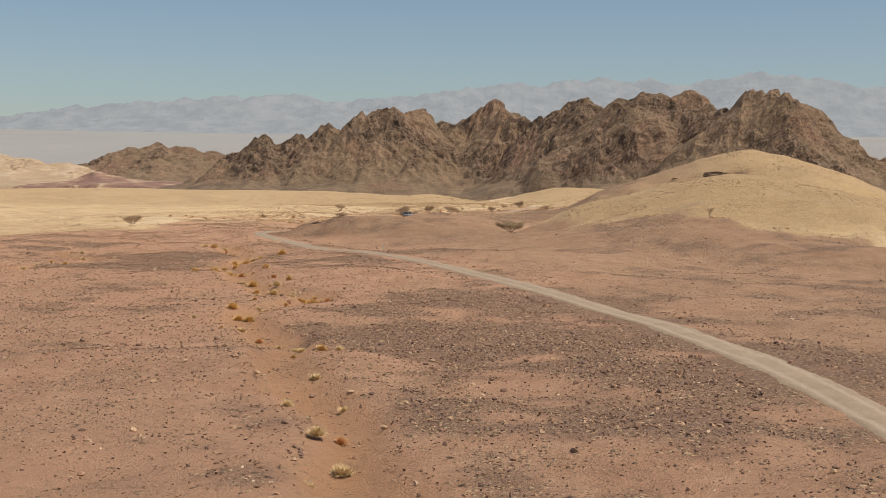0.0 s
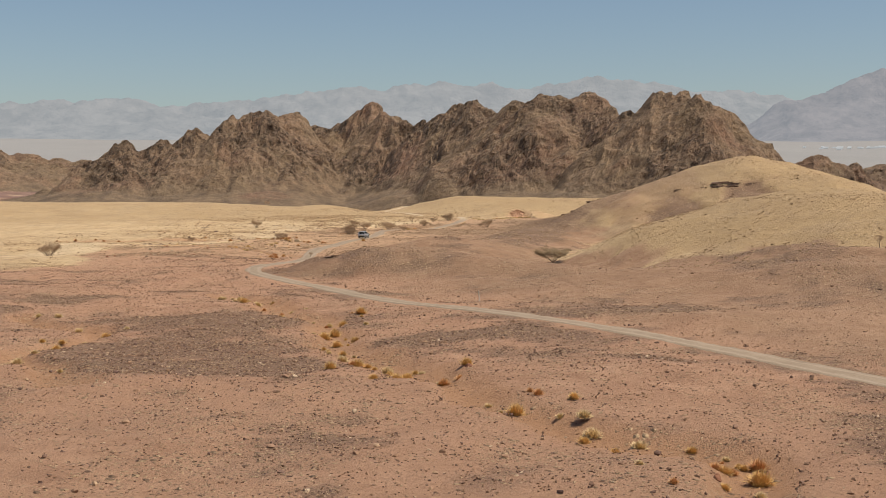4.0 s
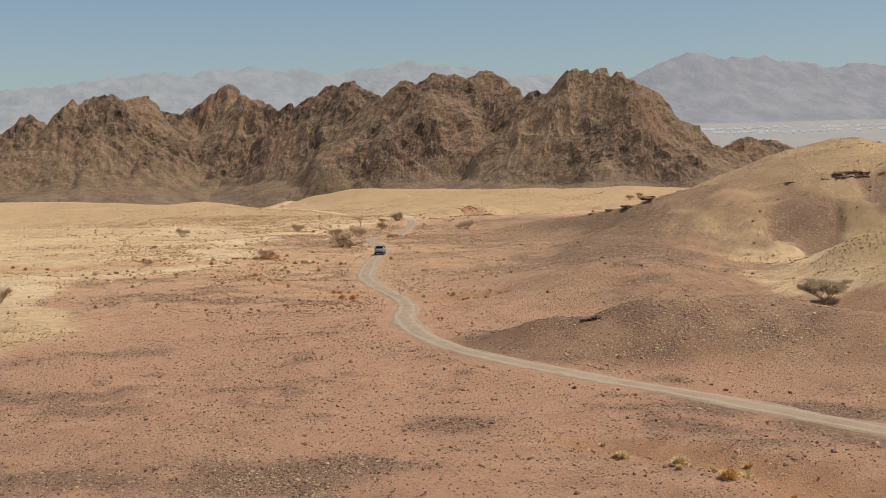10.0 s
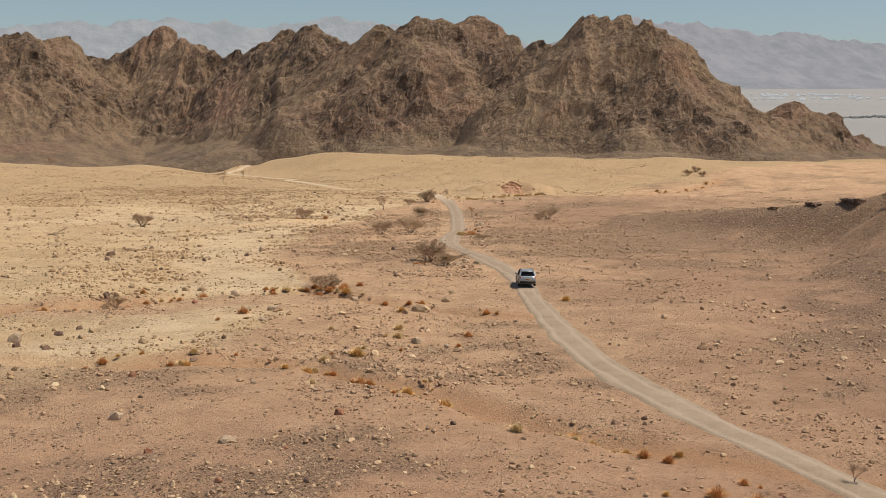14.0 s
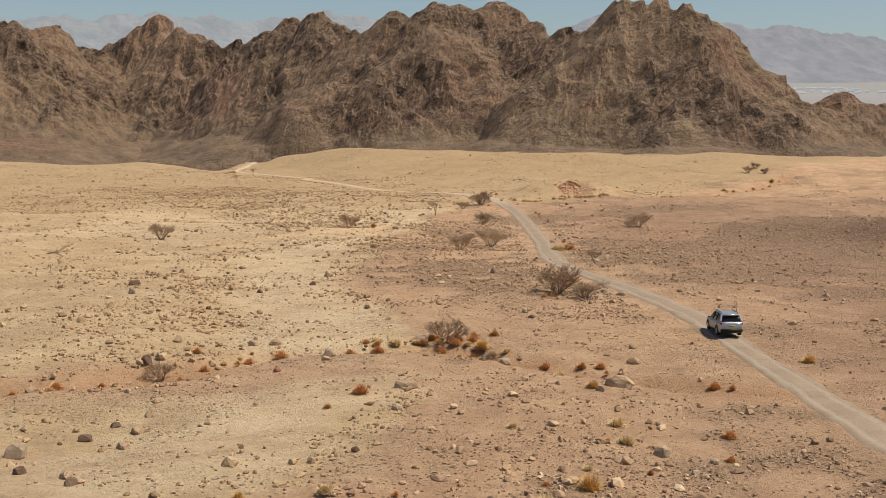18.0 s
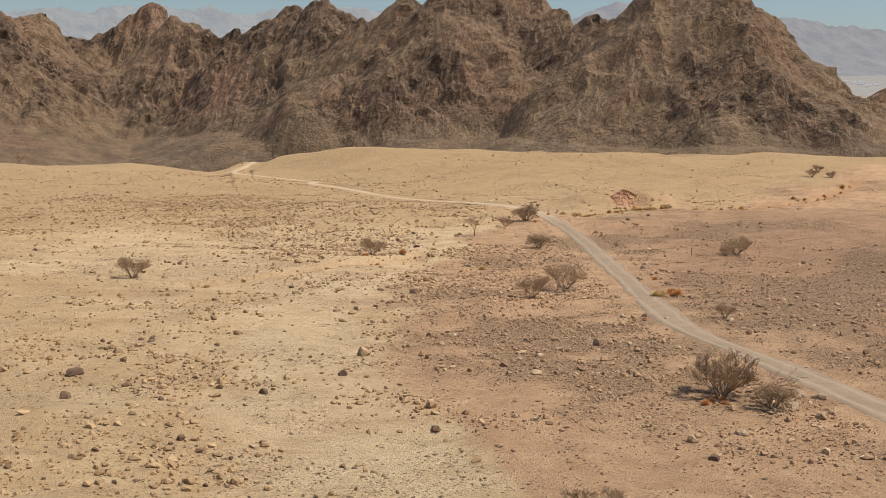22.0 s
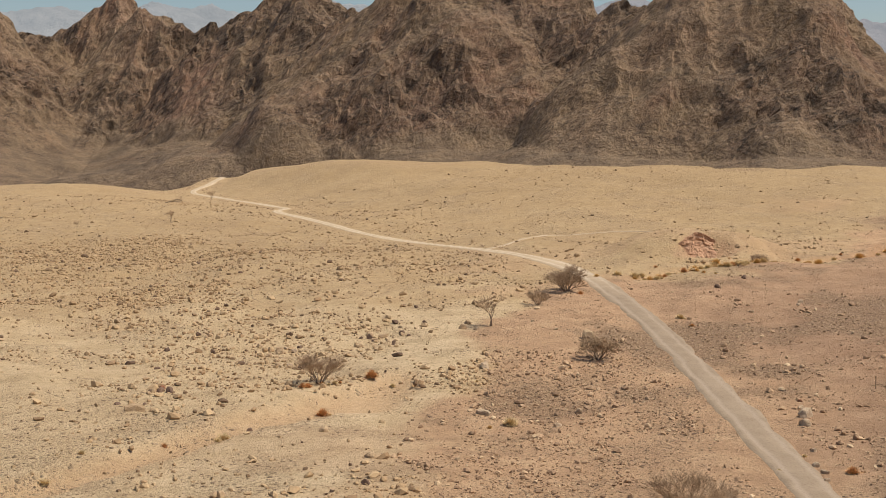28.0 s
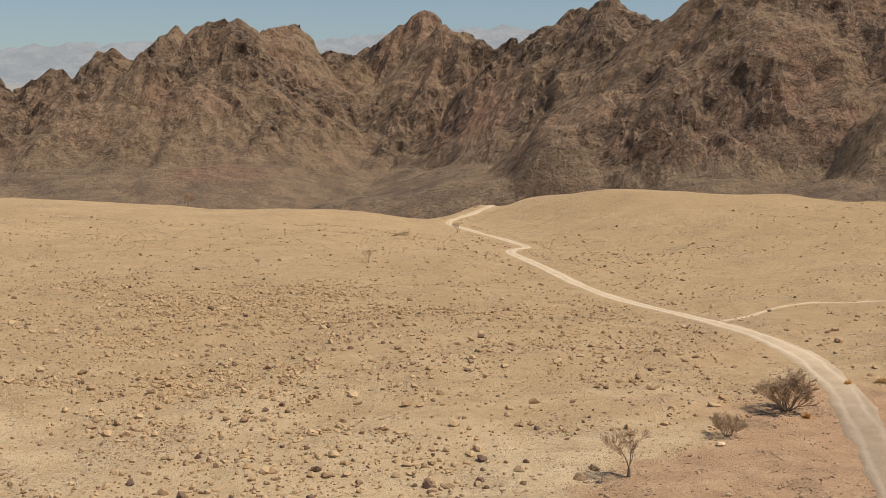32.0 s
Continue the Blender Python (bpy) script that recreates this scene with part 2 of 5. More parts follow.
# ---- materials ----
class Mat:
    """A small builder for node materials."""

    def __init__(self, name, rough=0.9):
        self.m = bpy.data.materials.new(name)
        self.m.use_nodes = True
        self.t = self.m.node_tree
        self.b = self.t.nodes["Principled BSDF"]
        self.b.inputs["Roughness"].default_value = rough
        self.b.inputs["Specular IOR Level"].default_value = 0.25
        self.geo = self.t.nodes.new("ShaderNodeNewGeometry")

    def put(self, a, b):
        self.t.links.new(a, b)

    def noise(self, scale, detail=4, rough=0.55, stretch=None, vector=None, kind="FBM"):
        n = self.t.nodes.new("ShaderNodeTexNoise")
        n.noise_type = kind
        n.inputs["Scale"].default_value, n.inputs["Detail"].default_value, n.inputs["Roughness"].default_value = scale, detail, rough
        src = vector or self.geo.outputs["Position"]
        if stretch:
            mp = self.t.nodes.new("ShaderNodeMapping")
            mp.inputs["Scale"].default_value = stretch
            self.put(src, mp.inputs["Vector"])
            src = mp.outputs[0]
        self.put(src, n.inputs["Vector"])
        return n.outputs["Fac"]

    def cells(self, scale, feature="F1", out="Color"):
        n = self.t.nodes.new("ShaderNodeTexVoronoi")
        n.feature = feature
        n.inputs["Scale"].default_value = scale
        self.put(self.geo.outputs["Position"], n.inputs["Vector"])
        return n.outputs[out]

    def ramp(self, fac, stops):
        r = self.t.nodes.new("ShaderNodeValToRGB")
        e = r.color_ramp.elements
        while len(e) < len(stops):
            e.new(0.5)
        for k, (p, c) in enumerate(stops):
            e[k].position = p
            e[k].color = (*c, 1) if len(c) == 3 else c
        self.put(fac, r.inputs[0])
        return r.outputs[0]

    def span(self, fac, a, b, lo=0.0, hi=1.0):
        r = self.t.nodes.new("ShaderNodeMapRange")
        r.inputs["From Min"].default_value, r.inputs["From Max"].default_value = a, b
        r.inputs["To Min"].default_value, r.inputs["To Max"].default_value = lo, hi
        self.put(fac, r.inputs["Value"])
        return r.outputs[0]

    def mix(self, fac, a, b, mode="MIX"):
        n = self.t.nodes.new("ShaderNodeMix")
        n.data_type, n.blend_type = "RGBA", mode
        for sock, v in ((n.inputs[0], fac), (n.inputs[6], a), (n.inputs[7], b)):
            if isinstance(v, (int, float)):
                sock.default_value = v
            elif isinstance(v, tuple):
                sock.default_value = (*v, 1)
            else:
                self.put(v, sock)
        return n.outputs[2]

    def math(self, op, a, b=0.0):
        n = self.t.nodes.new("ShaderNodeMath")
        n.operation = op
        for sock, v in ((n.inputs[0], a), (n.inputs[1], b)):
            if isinstance(v, (int, float)):
                sock.default_value = v
            else:
                self.put(v, sock)
        return n.outputs[0]

    def attribute(self, name):
        n = self.t.nodes.new("ShaderNodeAttribute")
        n.attribute_name = name
        return n.outputs["Fac"]

    def random(self):
        return self.t.nodes.new("ShaderNodeObjectInfo").outputs["Random"]

    def island(self):
        return self.geo.outputs["Random Per Island"]

    def color(self, c):
        if isinstance(c, tuple):
            self.b.inputs["Base Color"].default_value = (*c, 1)
        else:
            self.put(c, self.b.inputs["Base Color"])
        return self

    def relief(self, fac, strength=0.5, distance=0.05):
        n = self.t.nodes.new("ShaderNodeBump")
        n.inputs["Strength"].default_value, n.inputs["Distance"].default_value = strength, distance
        self.put(fac, n.inputs["Height"])
        self.put(n.outputs[0], self.b.inputs["Normal"])
        return self


def ground_material():
    k = Mat("desert_ground", 0.95)
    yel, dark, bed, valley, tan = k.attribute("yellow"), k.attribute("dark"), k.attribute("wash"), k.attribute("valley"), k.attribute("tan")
    big, mid, fine, grit = k.noise(0.03, 4), k.noise(0.35, 6, 0.68), k.noise(2.6, 6, 0.7), k.noise(11.0, 4, 0.75)
    red = k.ramp(mid, [(0.3, (0.352, 0.190, 0.114)), (0.5, (0.450, 0.254, 0.154)), (0.7, (0.535, 0.322, 0.203))])
    red = k.mix(k.span(big, 0.4, 0.65), red, (0.465, 0.264, 0.160))
    red = k.mix(k.math("MULTIPLY", k.attribute("mound"), 0.94), red, k.ramp(fine, [(0.35, (0.138, 0.073, 0.043)), (0.5, (0.192, 0.103, 0.061)), (0.65, (0.258, 0.143, 0.087))]))
    brown = k.ramp(mid, [(0.3, (0.415, 0.254, 0.145)), (0.5, (0.525, 0.330, 0.190)), (0.7, (0.615, 0.410, 0.244))])
    red = k.mix(tan, red, brown)
    red = k.mix(k.math("MULTIPLY", k.attribute("east"), 0.85), red, k.ramp(mid, [(0.3, (0.285, 0.165, 0.097)), (0.5, (0.365, 0.219, 0.131)), (0.7, (0.445, 0.280, 0.172))]))
    gold = k.ramp(mid, [(0.3, (0.470, 0.324, 0.174)), (0.5, (0.600, 0.427, 0.240)), (0.72, (0.705, 0.530, 0.322))])
    gold = k.mix(k.span(big, 0.35, 0.7, 0.0, 0.7), gold, (0.46, 0.303, 0.152))
    gold = k.mix(k.attribute("strip"), gold, k.ramp(mid, [(0.35, (0.61, 0.447, 0.264)), (0.65, (0.71, 0.543, 0.338))]))
    pale = k.span(k.noise(0.055, 5, 0.62, stretch=(1.0, 2.0, 1.0)), 0.52, 0.62, 0.0, 0.55)
    gold = k.mix(pale, gold, k.ramp(mid, [(0.35, (0.60, 0.435, 0.25)), (0.65, (0.72, 0.54, 0.33))]))
    gold = k.mix(k.math("MULTIPLY", k.attribute("hill"), 0.8), gold, k.mix(k.span(k.noise(0.9, 5, 0.75), 0.5, 0.58, 0.0, 0.55), k.ramp(fine, [(0.35, (0.315, 0.206, 0.098)), (0.5, (0.395, 0.264, 0.128)), (0.65, (0.475, 0.330, 0.168))]), (0.235, 0.149, 0.076)))
    gold = k.mix(k.span(k.noise(0.45, 6, 0.78), 0.54, 0.61, 0.0, 0.30), gold, (0.375, 0.245, 0.132))
    gold = k.mix(k.span(k.noise(0.17, 7, 0.8, stretch=(0.7, 1.6, 1.0)), 0.53, 0.60, 0.0, 0.40), gold, (0.345, 0.226, 0.120))
    base = k.mix(yel, red, gold)
    base = k.mix(k.math("MULTIPLY", bed, 0.55), base, k.mix(yel, (0.400, 0.207, 0.094), (0.56, 0.335, 0.180)))
    gloom = k.mix(yel, k.mix(tan, (0.150, 0.095, 0.072), (0.315, 0.205, 0.122)), (0.36, 0.235, 0.135))
    base = k.mix(k.math("MULTIPLY", dark, 0.66), base, gloom)
    pebble = k.mix(yel, k.mix(tan, (0.140, 0.078, 0.049), (0.167, 0.097, 0.056)), (0.32, 0.205, 0.115))
    base = k.mix(k.math("MULTIPLY", k.span(fine, 0.52, 0.64), k.math("ADD", k.math("MULTIPLY", yel, 0.10), k.math("ADD", 0.28, k.math("MULTIPLY", dark, 0.6)))), base, pebble)
    base = k.mix(k.span(grit, 0.50, 0.36, 0.0, 0.35), base, k.mix(yel, (0.465, 0.304, 0.176), (0.72, 0.545, 0.345)))
    base = k.mix(k.math("MULTIPLY", k.span(grit, 0.54, 0.68, 0.0, 0.7), k.math("ADD", 0.45, k.math("MULTIPLY", dark, 0.55))), base, k.mix(yel, (0.112, 0.063, 0.041), (0.225, 0.140, 0.082)))
    # loose small stones, too many to lay one by one
    lift = grit
    for scale, reach, share in ((2.0, 0.42, 0.40), (4.2, 0.46, 0.6), (9.0, 0.48, 0.6)):
        d, c = k.cells(scale, out="Distance"), k.cells(scale)
        pick = k.t.nodes.new("ShaderNodeSeparateColor")
        k.put(c, pick.inputs[0])
        density = k.math("ADD", k.span(k.noise(0.09, 5, 0.65), 0.46, 0.62, -0.05, share * 0.8), k.math("MULTIPLY", dark, 0.42))
        here = k.math("MULTIPLY", k.span(d, reach, reach * 0.72), k.math("LESS_THAN", pick.outputs[0], density))
        tone = k.mix(yel, k.mix(pick.outputs[1], (0.149, 0.085, 0.054), (0.539, 0.368, 0.213)), k.mix(pick.outputs[1], (0.20, 0.125, 0.075), (0.64, 0.47, 0.28)))
        base = k.mix(k.math("MULTIPLY", here, 0.95), base, tone)
        lift = k.math("ADD", lift, k.math("MULTIPLY", k.math("MULTIPLY", here, k.span(d, reach, 0.0)), 3.0 / scale * 1.6))
    # far valley floor: the grey of distant haze is painted into its base colour
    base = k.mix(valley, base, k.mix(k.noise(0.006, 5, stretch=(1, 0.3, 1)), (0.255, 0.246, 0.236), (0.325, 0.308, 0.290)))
    k.color(base)
    return k.relief(k.math("ADD", k.math("MULTIPLY", fine, 0.6), k.math("MULTIPLY", lift, 0.4)), 1.0, 0.36).m


def road_material():
    k = Mat("dirt_road", 0.95)
    yel, side = k.attribute("yellow"), k.attribute("side")
    mid, fine = k.noise(0.5, 5), k.noise(6.0, 4, 0.6)
    a = k.ramp(mid, [(0.3, (0.265, 0.197, 0.133)), (0.7, (0.335, 0.254, 0.176))])
    b = k.ramp(mid, [(0.3, (0.47, 0.35, 0.225)), (0.7, (0.57, 0.445, 0.305))])
    base = k.mix(yel, a, b)
    track = k.math("ABSOLUTE", k.math("SUBTRACT", k.math("ABSOLUTE", k.math("ADD", side, k.span(k.noise(0.15, 2), 0.3, 0.7, -0.12, 0.12))), 0.42))
    base = k.mix(k.span(track, 0.03, 0.16, 0.75, 0.0), base, k.mix(yel, (0.38, 0.295, 0.218), (0.64, 0.52, 0.38)))
    base = k.mix(k.span(fine, 0.52, 0.70, 0.0, 0.5), base, k.mix(yel, (0.19, 0.12, 0.08), (0.36, 0.235, 0.12)))
    return k.color(base).relief(fine, 0.5, 0.08).m


def mountain_material():
    k = Mat("dark_mountain_rock", 0.95)
    big, mid, fine, vein = k.noise(0.014, 5, 0.6), k.noise(0.10, 8, 0.72), k.noise(0.9, 5, 0.75), k.noise(0.04, 6, 0.68, stretch=(1.0, 1.0, 0.6))
    c = k.ramp(big, [(0.36, (0.272, 0.156, 0.101)), (0.5, (0.230, 0.157, 0.094)), (0.64, (0.278, 0.175, 0.109))])
    c = k.mix(k.span(vein, 0.50, 0.58, 0.0, 0.4), c, (0.325, 0.220, 0.138))
    c = k.mix(k.span(mid, 0.50, 0.60, 0.0, 0.35), c, (0.128, 0.084, 0.057))
    crag = k.attribute("crag")
    rock = k.ramp(mid, [(0.40, (0.222, 0.138, 0.093)), (0.53, (0.148, 0.099, 0.066)), (0.64, (0.082, 0.059, 0.043))])
    c = k.mix(k.math("MULTIPLY", crag, 0.6), c, rock)
    # broken blocks, lighter and darker
    for scale, share in ((0.26, 0.30), (0.62, 0.40)):
        pick = k.t.nodes.new("ShaderNodeSeparateColor")
        k.put(k.cells(scale), pick.inputs[0])
        c = k.mix(k.span(pick.outputs[0], 0.0, 0.35, share, 0.0), c, (0.060, 0.044, 0.034))
        c = k.mix(k.span(pick.outputs[0], 0.80, 1.0, 0.0, share), c, (0.340, 0.240, 0.157))
    # black and pale noise puts the contrast of shaded crags into the colour
    split = k.noise(0.34, 7, 0.78)
    c = k.mix(k.math("MULTIPLY", k.span(split, 0.545, 0.575, 0.0, 0.8), k.math("ADD", 0.35, k.math("MULTIPLY", crag, 0.65))), c, (0.046, 0.034, 0.027))
    c = k.mix(k.span(k.noise(0.55, 6, 0.75), 0.575, 0.61, 0.0, 0.5), c, (0.345, 0.238, 0.150))
    c = k.mix(k.span(fine, 0.55, 0.60, 0.0, 0.55), c, (0.056, 0.041, 0.032))
    scree = k.ramp(mid, [(0.40, (0.285, 0.200, 0.124)), (0.5, (0.215, 0.150, 0.096)), (0.60, (0.155, 0.110, 0.073))])
    c = k.mix(k.math("MULTIPLY", k.attribute("talus"), 0.85), c, k.mix(k.span(fine, 0.52, 0.60, 0.0, 0.5), scree, (0.115, 0.080, 0.055)))
    rubble = k.noise(0.30, 5, 0.7)
    return k.color(c).relief(k.math("ADD", k.math("MULTIPLY", rubble, 2.6), fine), 1.0, 0.9).m


def soft_rock(name, low, high, cap):
    """Crumbling rock with a paler crest and wind-worn streaks."""
    k = Mat(name, 0.95)
    n, f = k.noise(0.05, 6, 0.65, stretch=(1, 1, 4)), k.noise(0.8, 6, 0.7)
    c = k.mix(k.span(n, 0.42, 0.58), low, high)
    c = k.mix(k.span(n, 0.56, 0.64), c, cap)
    c = k.mix(k.span(f, 0.5, 0.62, 0.0, 0.5), c, tuple(0.5 * v for v in low))
    return k.color(c).relief(f, 0.8, 0.8).m


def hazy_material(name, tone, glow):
    """Distant backdrop seen through many kilometres of air: the haze is added as faint emission."""
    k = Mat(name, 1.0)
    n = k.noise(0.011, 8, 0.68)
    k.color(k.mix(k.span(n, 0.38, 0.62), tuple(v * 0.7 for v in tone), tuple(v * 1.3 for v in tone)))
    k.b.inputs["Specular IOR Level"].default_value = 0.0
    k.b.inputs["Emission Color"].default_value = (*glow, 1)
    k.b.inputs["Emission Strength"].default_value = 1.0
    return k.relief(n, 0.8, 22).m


MAT_GROUND, MAT_ROAD, MAT_MOUNTAIN = ground_material(), road_material(), mountain_material()
MAT_KNOLL = soft_rock("purple_red_knoll_rock", (0.21, 0.125, 0.10), (0.29, 0.175, 0.125), (0.44, 0.32, 0.21))
MAT_OCHRE_HILL = soft_rock("pale_ochre_slope", (0.36, 0.26, 0.165), (0.43, 0.32, 0.21), (0.49, 0.38, 0.265))
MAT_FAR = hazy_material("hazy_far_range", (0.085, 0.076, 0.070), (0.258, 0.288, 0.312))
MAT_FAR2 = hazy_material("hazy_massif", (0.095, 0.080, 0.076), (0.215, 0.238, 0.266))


def stone_material(name, tones):
    k = Mat(name, 0.92)
    c = k.ramp(k.island(), tones)
    n = k.noise(9.0, 4, 0.6)
    c = k.mix(k.span(n, 0.35, 0.7, 0.0, 0.35), c, k.mix(0.5, c, (0.12, 0.08, 0.05)))
    return k.color(c).relief(n, 0.4, 0.05).m


MAT_STONE_Y = stone_material("ochre_stone", [(0.0, (0.53, 0.372, 0.212)), (0.45, (0.44, 0.297, 0.164)), (0.80, (0.37, 0.240, 0.130)), (0.94, (0.25, 0.160, 0.092)), (1.0, (0.15, 0.095, 0.065))])
MAT_STONE_R = stone_material("brown_stone", [(0.0, (0.17, 0.102, 0.078)), (0.35, (0.27, 0.160, 0.108)), (0.75, (0.38, 0.226, 0.137)), (0.94, (0.50, 0.335, 0.205)), (1.0, (0.62, 0.46, 0.31))])

MAT_STONE_T = stone_material("tan_stone", [(0.0, (0.27, 0.170, 0.104)), (0.35, (0.40, 0.258, 0.155)), (0.75, (0.52, 0.350, 0.212)), (0.94, (0.60, 0.425, 0.260)), (1.0, (0.66, 0.49, 0.31))])


def boulder_material(name, a, b):
    k = Mat(name, 0.9)
    n, f = k.noise(1.6, 5, 0.6), k.noise(11, 4, 0.65)
    c = k.mix(k.span(n, 0.35, 0.65), a, b)
    c = k.mix(k.span(k.random(), 0, 1, 0, 0.35), c, tuple(v * 0.6 for v in a))
    c = k.mix(k.span(f, 0.5, 0.75, 0, 0.5), c, tuple(v * 0.45 for v in a))
    return k.color(c).relief(k.math("ADD", n, f), 0.7, 0.12).m


MAT_B_PALE = boulder_material("pale_limestone", (0.44, 0.31, 0.20), (0.58, 0.44, 0.30))
MAT_B_DARK = boulder_material("dark_rock", (0.17, 0.105, 0.075), (0.26, 0.165, 0.11))
MAT_B_OCHRE = boulder_material("ochre_rock", (0.44, 0.295, 0.17), (0.57, 0.41, 0.25))
MAT_B_RED = boulder_material("red_rock", (0.30, 0.13, 0.075), (0.38, 0.19, 0.11))

MAT_SCAR = boulder_material("fresh_red_rock", (0.50, 0.275, 0.165), (0.62, 0.395, 0.245))


def plant_material(name, a, b, rough=0.85):
    k = Mat(name, rough)
    c = k.mix(k.island(), a, b)
    return k.color(k.mix(k.span(k.random(), 0, 1, 0, 0.3), c, tuple(0.7 * v for v in a))).m


MAT_BARK = plant_material("grey_brown_bark", (0.25, 0.178, 0.122), (0.36, 0.262, 0.182))
MAT_TWIG = plant_material("dry_twig", (0.38, 0.255, 0.155), (0.53, 0.375, 0.240))
MAT_LEAF = plant_material("olive_thorn_leaf", (0.26, 0.185, 0.105), (0.38, 0.272, 0.155))
MAT_GOLD = plant_material("golden_dry_grass", (0.62, 0.37, 0.13), (0.78, 0.53, 0.23))
MAT_STRAW = plant_material("straw_dry_grass", (0.62, 0.45, 0.23), (0.80, 0.62, 0.36))
MAT_RUST = plant_material("rusty_dry_brush", (0.55, 0.27, 0.11), (0.74, 0.44, 0.20))


def plain(name, c, rough=0.5, metal=0.0, scale=20.0, vary=0.12):
    k = Mat(name, rough)
    k.b.inputs["Metallic"].default_value = metal
    return k.color(k.mix(k.span(k.noise(scale, 3), 0.35, 0.65), c, tuple(v * (1 - vary) for v in c))).m


MAT_PAINT = plain("silver_car_paint", (0.40, 0.42, 0.44), 0.28, 0.55, 3.0, 0.06)
MAT_GLASS = plain("tinted_car_glass", (0.012, 0.013, 0.015), 0.05, 0.0, 3.0, 0.05)
MAT_BLACK = plain("black_plastic", (0.022, 0.021, 0.02), 0.6)
MAT_TYRE = plain("dusty_rubber", (0.045, 0.038, 0.033), 0.85, 0.0, 12.0, 0.4)
MAT_ALLOY = plain("alloy_rim", (0.52, 0.53, 0.54), 0.3, 0.9)
MAT_TAIL = plain("red_lamp_glass", (0.36, 0.02, 0.018), 0.15)
MAT_LAMP = plain("clear_lamp_glass", (0.62, 0.64, 0.66), 0.1, 0.2)
MAT_PLATE = plain("yellow_number_plate", (0.72, 0.44, 0.05), 0.5)
# house walls and roofs are no lamps; a faint glow adds the valley haze
MAT_WHITE = hazy_material("hazy_white_wall", (0.15, 0.15, 0.15), (0.30, 0.315, 0.33))
MAT_POST = plain("painted_marker_post", (0.62, 0.58, 0.52), 0.7, 0.0, 6.0, 0.3)
MAT_RUSTPOST = plain("rusty_iron_post", (0.13, 0.085, 0.06), 0.8, 0.0, 10.0, 0.4)
# leaf colour lightened to grey, with the haze of distance painted in
MAT_GROVE = plant_material("hazy_palm_leaf", (0.20, 0.215, 0.20), (0.24, 0.25, 0.235))

# ---- land ----
def grid_mesh(name, xs, ys, zfun, mats, attrs=(), hard=False):
    """One sheet over the plan lines xs and ys; attrs: (name, function of x, y, z)."""
    X, Y = np.meshgrid(xs, ys)
    if hard:
        q = np.random.default_rng(len(xs))
        X, Y = X + q.uniform(-0.36, 0.36, X.shape) * (xs[1] - xs[0]), Y + q.uniform(-0.36, 0.36, X.shape) * (ys[1] - ys[0])
    Z = zfun(X, Y)
    return sheet_mesh(name, X, Y, Z, mats, [(n, f(X, Y, Z)) for n, f in attrs], hard)


def sheet_mesh(name, X, Y, Z, mat, attrs=(), hard=False):
    ny, nx = X.shape
    me = bpy.data.meshes.new(name)
    nv, nq = nx * ny, (nx - 1) * (ny - 1)
    me.vertices.add(nv)
    me.vertices.foreach_set("co", np.stack([X, Y, Z], -1).astype(np.float32).ravel())
    i = np.arange(nv).reshape(ny, nx)
    quads = np.stack([i[:-1, :-1], i[:-1, 1:], i[1:, 1:], i[1:, :-1]], -1).reshape(-1)
    me.loops.add(nq * 4)
    me.loops.foreach_set("vertex_index", quads.astype(np.int32))
    me.polygons.add(nq)
    me.polygons.foreach_set("loop_start", (np.arange(nq) * 4).astype(np.int32))
    me.polygons.foreach_set("use_smooth", np.full(nq, not hard))
    me.update(calc_edges=True)
    for n, v in attrs:
        a = me.attributes.new(n, "FLOAT", "POINT")
        a.data.foreach_set("value", np.asarray(v, np.float32).ravel())
    me.materials.append(mat)
    return new(name, me)


def spaced(lo, a, b, hi, step, grow=1.06):
    """Even steps from a to b, widening steps out to lo and hi."""
    mid = list(np.arange(a, b, step))
    out, s, v = [], step, b
    while v < hi:
        out.append(v)
        s *= grow
        v += s
    low, s, v = [], step, a - step
    while v > lo:
        low.append(v)
        s *= grow
        v -= s
    return np.array([lo] + low[::-1] + mid + out + [hi])


